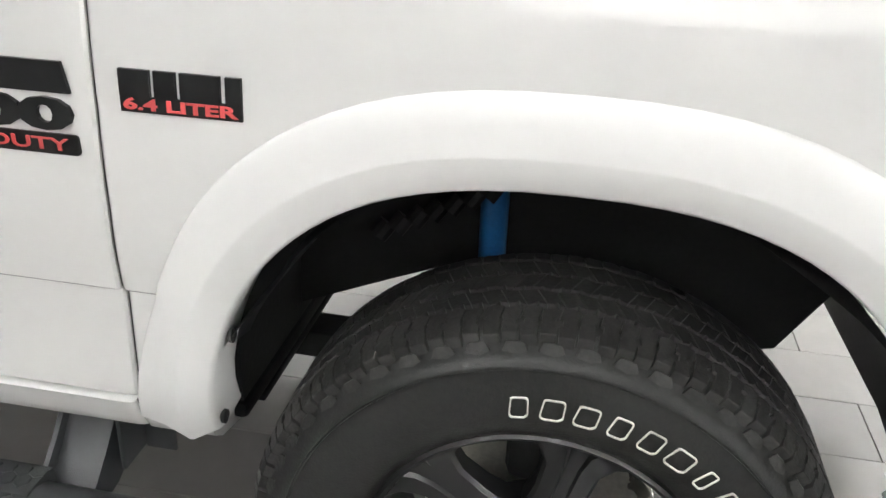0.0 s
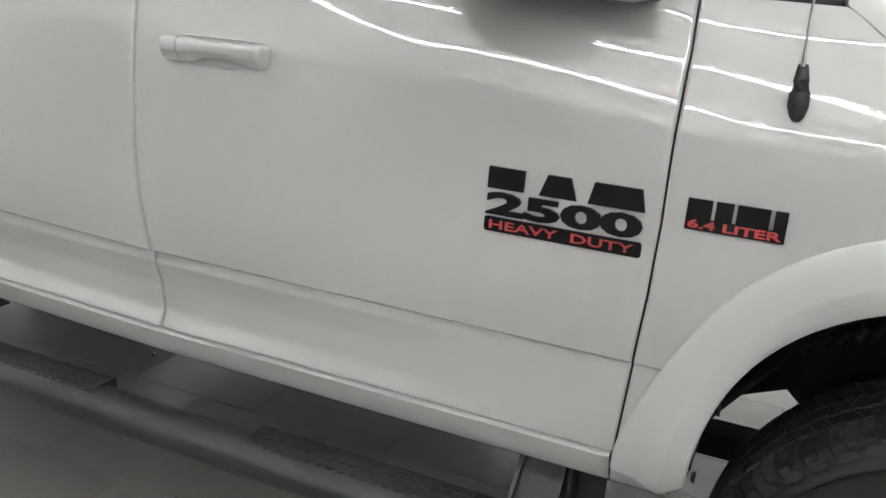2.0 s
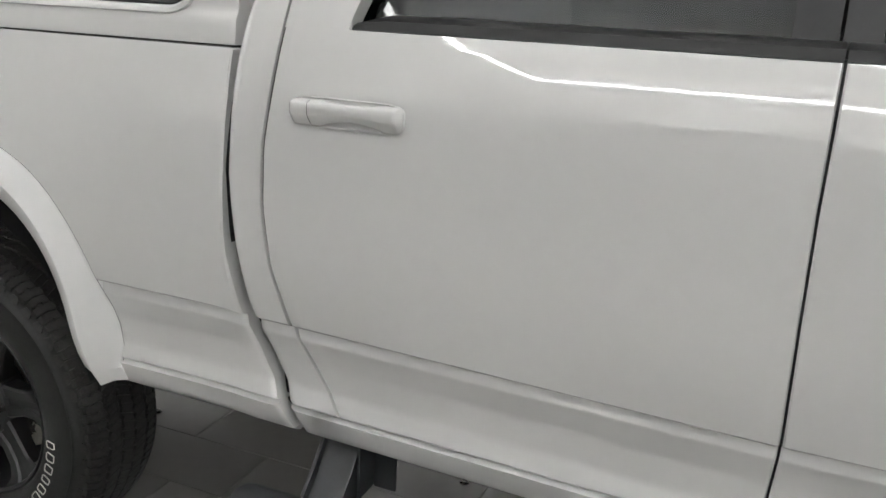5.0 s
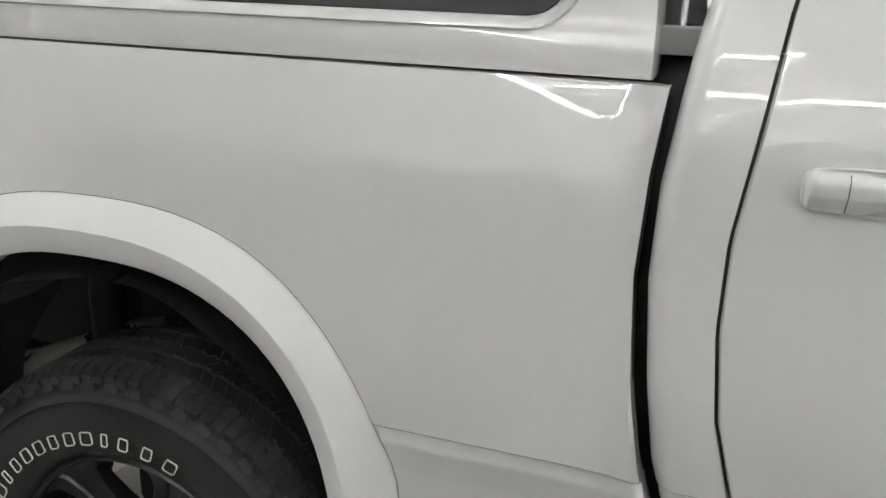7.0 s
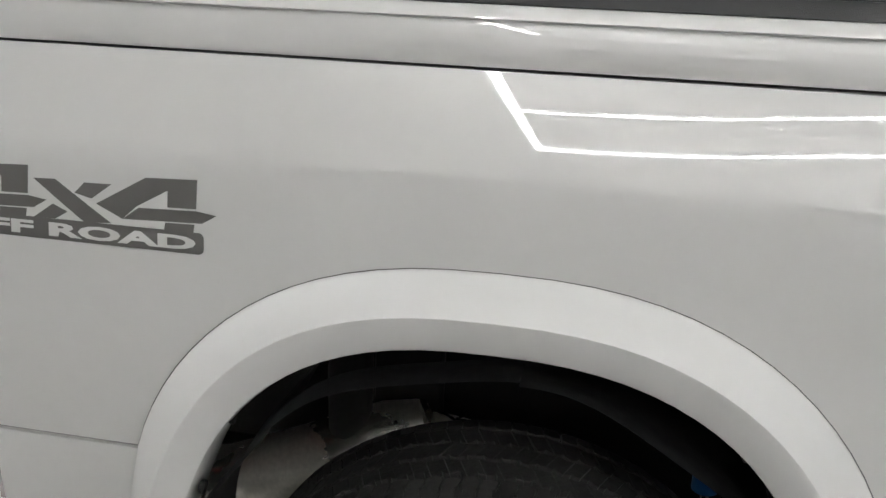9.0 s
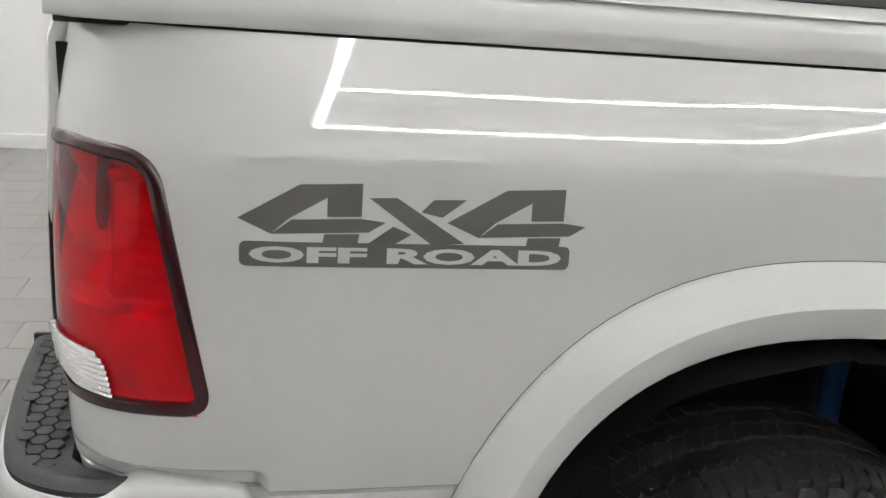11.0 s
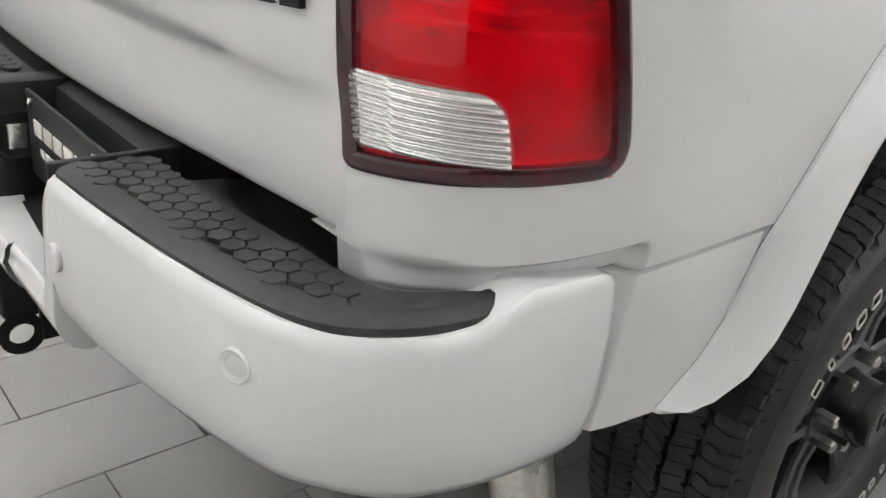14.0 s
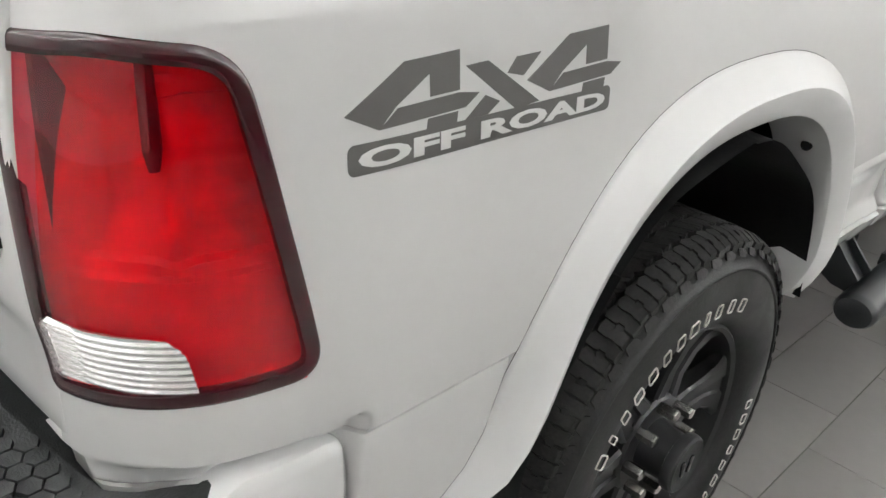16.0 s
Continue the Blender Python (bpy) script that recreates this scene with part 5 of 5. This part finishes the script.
for s in (-1, 1):
    hook = bmesh.new()
    rows = []
    for r in (0.030, 0.017):
        rows.append([(-4.455 + r * math.cos(a), MID + s * 0.13, 0.565 + r * math.sin(a)) for a in np.linspace(0, 2 * math.pi, 24, endpoint=False)])
    grid_into(hook, rows, closed=True)
    grid_into(hook, [[(x, y + 0.008, z) for x, y, z in r] for r in rows], closed=True)
    box_into(hook, (-4.43, MID + s * 0.13 - 0.004, 0.55), (-4.2, MID + s * 0.13 + 0.012, 0.60), 0.003)
    part("safety_chain_eye", hook, DARK, truck, "black safety chain eye")
part("hitch_bar", tube([(-4.25, 0.45, 0.60), (-4.25, FAR - 0.45, 0.60)], 0.035), DARK, truck)
# tailgate fittings: round badge and handle
bz = lathe([(0.0, -0.022), (0.050, -0.020), (0.062, -0.012), (0.066, 0.0)], 40)
part("tailgate_badge", bz, GLOSSBLACK, truck, "glossy black shield badge", m=Matrix.Translation((-4.386, MID, 1.14)) @ Matrix.Rotation(radians(-90), 4, "Z") @ Matrix.Diagonal((1.5, 1.0, 1.1, 1.0)))
part("tailgate_handle", box((-4.400, MID - 0.13, 1.315), (-4.374, MID + 0.13, 1.365), 0.012), GLOSSBLACK, truck, "black tailgate handle")

# ---- writing, badges and decals ----
def text_bm(words, size, bold=0.0, stretch=1.0, extrude=0.0):
    """Letters with the built-in font, in x (along) and z (up), their lower left corner at the origin."""
    cu = bpy.data.curves.new("words", "FONT")
    cu.body, cu.size, cu.offset, cu.extrude, cu.resolution_u = words, size, bold, extrude, 3
    ob = bpy.data.objects.new("words", cu)
    scene.collection.objects.link(ob)
    me = bpy.data.meshes.new_from_object(ob.evaluated_get(bpy.context.evaluated_depsgraph_get()))
    bpy.data.objects.remove(ob)
    bm = bmesh.new()
    bm.from_mesh(me)
    bpy.data.meshes.remove(me)
    x0 = min(v.co.x for v in bm.verts)
    z0 = min(v.co.y for v in bm.verts)
    for v in bm.verts:
        v.co = Vector(((v.co.x - x0) * stretch, -v.co.z, v.co.y - z0))
    return bm


def fit_bm(bm, x0, x1, z0, z1):
    xs = [v.co.x for v in bm.verts]
    zs = [v.co.z for v in bm.verts]
    for v in bm.verts:
        v.co.x = x0 + (v.co.x - min(xs)) / (max(xs) - min(xs)) * (x1 - x0)
        v.co.z = z0 + (v.co.z - min(zs)) / (max(zs) - min(zs)) * (z1 - z0)
    return bm


def lay(bm, off):
    """Lay a flat shape onto the body side, off in front of it."""
    bmesh.ops.triangulate(bm, faces=bm.faces)
    for _ in range(5):
        long = [e for e in bm.edges if e.calc_length() > 0.012]
        if not long or len(bm.faces) > 20000:
            break
        bmesh.ops.subdivide_edges(bm, edges=long, cuts=1)
        bmesh.ops.triangulate(bm, faces=bm.faces)
    for v in bm.verts:
        v.co.y += skin(v.co.x, v.co.z) - off
    return bm


def slab_into(bm, poly, th):
    """An upright slab of the outline poly (x, z), th thick to the front, finely cut so that it can bend."""
    f = [bm.verts.new((x, -th, z)) for x, z in poly]
    b = [bm.verts.new((x, 0.001, z)) for x, z in poly]
    bm.faces.new(f)
    for i in range(len(poly)):
        j = (i + 1) % len(poly)
        bm.faces.new([f[i], f[j], b[j], b[i]])


def badge(name, parent, label):
    ob = new(name)
    ob.parent = parent
    ob["label"] = label
    return ob


def letters(bm, mat, parent, label):
    """Each loose piece of the mesh becomes a letter."""
    bm.verts.index_update()
    seen, groups = set(), []
    for v in bm.verts:
        if v in seen:
            continue
        stack, got = [v], []
        seen.add(v)
        while stack:
            q = stack.pop()
            got.append(q)
            for e in q.link_edges:
                o = e.other_vert(q)
                if o not in seen:
                    seen.add(o)
                    stack.append(o)
        groups.append(got)
    for got in sorted(groups, key=lambda g: min(v.co.x for v in g)):
        one = bmesh.new()
        idx = {v: one.verts.new(v.co) for v in got}
        for f in {f for v in got for f in v.link_faces}:
            one.faces.new([idx[v] for v in f.verts])
        part("letter", one, mat, parent, label)
    bm.free()


b1 = badge("door_badge", truck, "black raised badge with 2500 and red HEAVY DUTY")
X, Z = -0.820, 1.064
bm = bmesh.new()
for x0, x1, x2, x3 in ((0.0, 0.062, 0.062, 0.0), (0.088, 0.150, 0.138, 0.100), (0.168, 0.258, 0.250, 0.176)):
    bm = bmesh.new()
    slab_into(bm, [(X + x0, Z + 0.073), (X + x1, Z + 0.073), (X + x2, Z + 0.108), (X + x3, Z + 0.108)], 0.005)
    part("brand_block", lay(bm, 0.0), BADGE, b1, "plain black raised block")
letters(lay(fit_bm(text_bm("2500", 0.05, 0.0022, 2.0, 0.004), X, X + 0.258, Z + 0.029, Z + 0.068), 0.002), BADGE, b1, "black raised figure")
bm = bmesh.new()
slab_into(bm, round_rect(X - 0.001, X + 0.260, Z, Z + 0.025, 0.005), 0.003)
part("badge_bar", lay(bm, 0.0), BADGE, b1)
letters(lay(fit_bm(text_bm("HEAVY  DUTY", 0.02, 0.0003, 2.0, 0.0006), X + 0.008, X + 0.248, Z + 0.005, Z + 0.020), 0.0035), REDINK, b1, "red letter")
b2 = badge("fender_badge", truck, "black fender badge with red 6.4 LITER")
X, Z = -0.502, 1.124
bm = bmesh.new()
slab_into(bm, [(X, Z), (X + 0.141, Z), (X + 0.141, Z + 0.018), (X, Z + 0.018)], 0.004)
part("badge_bar", lay(bm, 0.0), BADGE, b2)
bm = bmesh.new()
for x0, x1 in ((0.0, 0.036), (0.041, 0.066), (0.071, 0.117), (0.123, 0.141)):
    bm = bmesh.new()
    slab_into(bm, [(X + x0, Z + 0.018), (X + x1, Z + 0.018), (X + x1, Z + 0.047), (X + x0, Z + 0.047)], 0.0045)
    part("brand_block", lay(bm, 0.0), BADGE, b2, "plain black raised block")
letters(lay(fit_bm(text_bm("6.4 LITER", 0.02, 0.0006, 1.6, 0.0006), X + 0.004, X + 0.137, Z + 0.003, Z + 0.0165), 0.0045), REDINK, b2, "red letter")

# off-road decal on the bed side: outline points in a 576 x 120 field, sheared flat
dec = badge("bed_decal", truck, "dark grey 4x4 OFF ROAD decal on the bed side")


def field(p):
    u, v = p
    return (-4.148 + u * 0.000658, 1.2285 - (v - u * 0.0556) * 0.00074)


FOUR = (((0, 0), (97, -44), (140, -43), (140, -24), (80, 3), (52, 24)), ((140, -43), (196, -42), (195, 5), (140, 3), (140, -24)), ((84, 5), (195, 8), (234, 15), (207, 28), (52, 24)), ((136, 28), (192, 30), (189, 49), (132, 46)))
CROSS = (((207, -21), (252, -20), (366, 51), (312, 51)), ((312, -15), (367, -13), (327, 11), (292, 2)), ((247, 21), (277, 34), (252, 46), (207, 44)))
for polys, du, ku, dv in ((FOUR, 0, 1.0, 0), (CROSS, 0, 1.0, 0), (FOUR, 336, 1.02, 19)):
    bm = bmesh.new()
    for poly in polys:
        slab_into(bm, [field((du + p[0] * ku, dv + p[1])) for p in poly], 0.0006)
    part("decal_figure", lay(bm, 0.0), DECAL, dec, "flat grey figure")
PX0, PX1, PZ0, PZ1 = -4.146, -3.786, 1.178, 1.2045
bm = bmesh.new()
slab_into(bm, round_rect(PX0, PX1, PZ0, PZ1, 0.007), 0.0006)
part("decal_bar", lay(bm, 0.0), DECAL, dec)
letters(lay(fit_bm(text_bm("OFF ROAD", 0.03, 0.0012, 2.2, 0.0002), PX0 + 0.010, PX1 - 0.010, PZ0 + 0.0045, PZ1 - 0.0045), 0.0012), PAINT, dec, "white letter")
# 4x4 badge on the tailgate
t4 = fit_bm(text_bm("4X4", 0.06, 0.004, 1.5, 0.004), 0.0, 0.200, 0.0, 0.036)
part("tailgate_letters", t4, BADGE, truck, "black raised 4X4 letters", m=Matrix.Translation((-4.3765, 0.382, 1.090)) @ Matrix.Rotation(radians(-87.1), 4, "Z") @ Matrix.Rotation(radians(-4.2), 4, "Y"))

# antenna
ant = badge("antenna", truck, "thin mast antenna on a black base")
bm = bmesh.new()
bs = [(-0.377, 1.298), (-0.377, 1.304), (-0.378, 1.318), (-0.379, 1.335), (-0.380, 1.352), (-0.381, 1.366), (-0.3815, 1.374)]
tube_into(bm, [(x, skin(x, z) - 0.007, z) for x, z in bs], [0.005, 0.010, 0.0145, 0.0145, 0.011, 0.0085, 0.007], 18)
part("antenna_base", bm, BLACK, ant, "black teardrop base")
part("antenna_mast", tube([(-0.3815, 0.015, 1.372), (-0.383, 0.017, 1.40), (-0.386, 0.022, 1.55), (-0.40, 0.05, 2.1)], [0.0038, 0.0022, 0.0020, 0.0015], 8), CHROME, ant)

# mirror
mir = badge("door_mirror", truck, "large black door mirror")
part("mirror_arm", grid([[(x, y, z) for x, z in ((-0.80, 1.446), (-0.62, 1.440), (-0.595, 1.446), (-0.595, 1.53), (-0.66, 1.56), (-0.80, 1.53))] for y in (0.095, 0.03, 0.01, -0.05)], closed=True), BLACK, mir)
bm = bmesh.new()
rows = []
for y, k in ((0.03, 0.55), (-0.02, 0.75), (-0.06, 0.9), (-0.10, 1.0), (-0.24, 1.0), (-0.27, 0.92), (-0.28, 0.7)):
    cx, cz = -0.86, 1.595
    rows.append([(cx + 0.115 * k * math.copysign(abs(math.cos(a)) ** 0.5, math.cos(a)) + (1 - k) * 0.12, y, cz + 0.150 * k * math.copysign(abs(math.sin(a)) ** 0.5, math.sin(a)) - (1 - k) * 0.06) for a in np.linspace(0, 2 * math.pi, 32, endpoint=False)])
vs = grid_into(bm, rows, closed=True)
bm.faces.new(vs[-1])
bm.faces.new(vs[0])
part("mirror_head", bm, BLACK, mir, "black mirror shell")

# flare bolts
for x, y, z in ((-3.020, 0.035, 0.810), (-3.128, 0.030, 1.000), (-3.795, 0.012, 0.86), (-3.75, 0.012, 0.97), (-0.425, 0.012, 0.70), (-0.405, 0.012, 0.83)):
    part("flare_bolt", lathe([(0.010, -0.0), (0.010, 0.004), (0.006, 0.007), (0.0, 0.007)], 14), SEALGAP, truck, m=Matrix.Translation((x, y, z)) @ Matrix.Rotation(radians(90 if x % 1 > 0.2 else -90), 4, "Z"))

# small steel anchors let into the floor
for x, y in ((-2.403, 0.876), (-3.590, 0.812), (-3.530, 0.792)):
    anchor = part("floor_anchor", lathe([(0.016, 0.002), (0.016, -0.004), (0.010, -0.010), (0.006, -0.010), (0.005, -0.004), (0.0, -0.004)], 16), CHROME, m=Matrix.Translation((x, y, FZ)) @ Matrix.Rotation(radians(-90), 4, "X"))
    tagged(anchor, "small round steel anchor set in the tiles", "floor anchor", group="floor anchors")

# ---- canopy on the bed ----
cap = thing("truck_canopy", "white fibreglass canopy with tinted side windows on the bed", "truck canopy")
CZ0, CZ1 = 1.4155, 2.02


def cap_y(z):
    return 0.072 + lerp([(1.41, 0.0), (1.45, 0.004), (1.464, 0.006), (1.472, 0.012), (1.48, 0.016), (1.80, 0.060), (1.92, 0.115), (1.99, 0.22), (2.02, 0.40)], z)


CW0, CW1, CWZ0, CWZ1, CWR = -4.10, -2.735, 1.487, 1.86, 0.055
zs = [1.4155, 1.419, 1.43, 1.45, 1.462, 1.468, 1.474, 1.48] + list(np.linspace(1.487, 1.86, 14)) + [1.9, 1.94, 1.97, 1.99, 2.01, 2.02]
xs = list(np.linspace(-4.34, -4.11, 8)) + list(np.linspace(-4.10, -2.735, 48)) + list(np.linspace(-2.72, -2.64, 6)) + [-2.63, -2.626, -2.624]
for far in (False, True):
    bm = bmesh.new()
    rows = [[(x, cap_y(zs[0]) + 0.05, zs[0]) for x in xs]]
    for z in zs:
        row = []
        for x in xs:
            e = 0.006 if x > -2.6245 else 0.001 if x > -2.627 else 0.0
            d = 0.002 if z < 1.418 else 0.0
            end = 0.03 * max(0.0, (-4.28 - x) / 0.06) ** 2
            row.append((x - (0.05 * max(0.0, z - 1.45) if x > -2.65 else 0.0), cap_y(z) + e + d + end, z))
        row.append((row[-1][0], row[-1][1] + 0.10, z))
        rows.append(row)
    rows[0].append(rows[0][-1])
    grid_into(bm, rows)
    gone = []
    for f in bm.faces:
        c = f.calc_center_median()
        dx = max(CW0 + CWR - c.x, c.x - CW1 + CWR, 0.0)
        dz = max(CWZ0 + CWR - c.z, c.z - CWZ1 + CWR, 0.0)
        if CW0 < c.x < CW1 and CWZ0 < c.z < CWZ1 and math.hypot(dx, dz) < CWR:
            gone.append(f)
    bmesh.ops.delete(bm, geom=gone, context="FACES")
    part("side_wall", mirror_y(bm) if far else bm, PAINT, cap, "white canopy side")
    ring = [round_rect(CW0 - w, CW1 + w, CWZ0 - w, CWZ1 + w, CWR + w, 10) for w in (0.022, 0.019, 0.010, 0.004, -0.012, -0.014)]
    outs = (0.003, -0.008, -0.010, -0.003, -0.002, 0.012)
    rows = [[(x, cap_y(z) + o, z) for x, z in r] for r, o in zip(ring[:4], outs[:4])]
    bm = grid(rows, closed=True)
    win = new("side_window")
    win.parent = cap
    part("window_ridge", mirror_y(bm) if far else bm, PAINT, win, "white raised window surround")
    ring = [round_rect(CW0 - w, CW1 + w, CWZ0 - w, CWZ1 + w, CWR + w, 10) for w in (0.005, 0.003, -0.010, -0.016, -0.018)]
    bm = grid([[(x, cap_y(z) + o, z) for x, z in r] for r, o in zip(ring, (0.0, -0.005, -0.004, 0.0, 0.012))], closed=True)
    part("window_seal", mirror_y(bm) if far else bm, BLACK, win, "black rubber window seal")
    bm = grid([[(x, cap_y(z) + 0.006, z) for x in np.linspace(CW0, CW1, 8)] for z in np.linspace(CWZ0, CWZ1, 6)])
    g = part("pane", mirror_y(bm) if far else bm, DARKGLASS, win, "dark tinted glass")
    g.visible_shadow = False
    part("slide_rail", (mirror_y if far else lambda b: b)(box((-3.9, cap_y(1.50) + 0.004, 1.497), (-2.85, cap_y(1.50) + 0.009, 1.503), 0.001)), BLACK, win)
part("front_wall", box((-2.655, 0.12, CZ0), (-2.64, FAR - 0.12, 1.95), 0.004), PAINT, cap)
part("canopy_roof", box((-4.33, 0.42, 2.0), (-2.64, FAR - 0.42, 2.03), 0.012), PAINT, cap)
part("rear_door", box((-4.345, 0.16, 1.42), (-4.33, FAR - 0.16, 1.98), 0.004), DARKGLASS, cap, "dark rear glass door")
part("bed_rail_seal", box((-4.33, 0.098, 1.409), (-2.63, 0.14, 1.4160), 0.001), SEALGAP, cap, "black foam seal on the bed rail")
part("bed_rail_seal", box((-4.33, FAR - 0.14, 1.409), (-2.63, FAR - 0.085, 1.4168), 0.001), SEALGAP, cap, "black foam seal on the bed rail")
part("maker_tag", box((-4.235, cap_y(1.462) - 0.003, 1.456), (-4.195, cap_y(1.462) + 0.004, 1.470), 0.0008), BLACK, cap, "small black maker tag")
part("canopy_clamp", box((-2.64, 0.125, 1.442), (-2.575, 0.19, 1.476), 0.004), PRIMER, cap, "grey metal clamp")

# ---- floor tiles ----
TW, TL, TY, TX = 0.2448, 0.4895, -0.0138, -4.368


def tile_mesh(w, l):
    bm = bmesh.new()
    a, b = l / 2 - 0.0013, w / 2 - 0.0013
    grid_into(bm, [[(x * k, y * k2, z) for x, y in ((-a, -b), (a, -b), (a, b), (-a, b))] for k, k2, z in ((1, 1, -0.0085), (1, 1, -0.0012), ((a - 0.001) / a, (b - 0.001) / b, 0.0))], closed=True)
    bm.faces.ensure_lookup_table()
    vs = sorted(bm.verts, key=lambda v: -v.co.z)[:4]
    vs.sort(key=lambda v: math.atan2(v.co.y, v.co.x))
    bm.faces.new(vs)
    bmesh.ops.recalc_face_normals(bm, faces=bm.faces)
    me = bpy.data.meshes.new("tile")
    bm.to_mesh(me)
    bm.free()
    me.materials.append(TILE)
    return me


tile = tile_mesh(TW, TL)
rest = bmesh.new()
places = []
for j in range(int((Y0 - TY) / TW) - 1, int((Y1 - TY) / TW) + 1):
    off = (0.0, 0.185, 0.37, 0.08, 0.29)[j % 5]
    for i in range(int((X0 - TX) / TL) - 1, int((X1 - TX) / TL) + 1):
        px = TX + (i + 0.5) * TL + off
        if X0 - 0.1 < px < X1 + 0.1:
            places.append((px, TY + (j + 0.5) * TW))
places.sort(key=lambda p: max(abs(p[0] + 3.0) - 2.2, 0) + max(abs(p[1] - 0.9) - 1.2, 0))
for x, y in places[:300]:
    ob = new("tile", tile)
    ob.parent = floor
    ob.location = (x, y, FZ)
verts, faces = [], []
for x, y in places[300:]:
    a, b, n = TL / 2 - 0.0013, TW / 2 - 0.0013, len(verts)
    verts += [(x - a, y - b, FZ), (x + a, y - b, FZ), (x + a, y + b, FZ), (x - a, y + b, FZ), (x - a, y - b, FZ - 0.0085), (x + a, y - b, FZ - 0.0085), (x + a, y + b, FZ - 0.0085), (x - a, y + b, FZ - 0.0085)]
    faces += [(n, n + 1, n + 2, n + 3), (n, n + 4, n + 5, n + 1), (n + 1, n + 5, n + 6, n + 2), (n + 2, n + 6, n + 7, n + 3), (n + 3, n + 7, n + 4, n)]
me = bpy.data.meshes.new("far_tiles")
me.from_pydata(verts, [], faces)
me.materials.append(TILE)
ob = new("far_tiles", me)
ob.parent = floor
ob["kind"] = "stuff"

# the bed's rear edge and the lamp follow the tailgate's bow
for ob in bpy.data.objects:
    if ob.type == "MESH" and (ob.name == "bed_side" or ob.parent == lamp):
        for v in ob.data.vertices:
            q = ob.matrix_basis @ v.co
            v.co.x -= lerp(TAIL_X, q.z) * min(1.0, max(0.0, (-4.22 - q.x) / 0.10))
            k = min(1.0, max(0.0, (-4.332 - q.x) / 0.020))
            v.co.y += lerp(TAIL_Y, q.z) * k * k * (3 - 2 * k)

# ---- true size ----
for ob in list(scene.objects):
    if ob.parent is None and ob.type != "CAMERA":
        ob.matrix_basis = Matrix.Scale(SIZE, 4) @ ob.matrix_basis
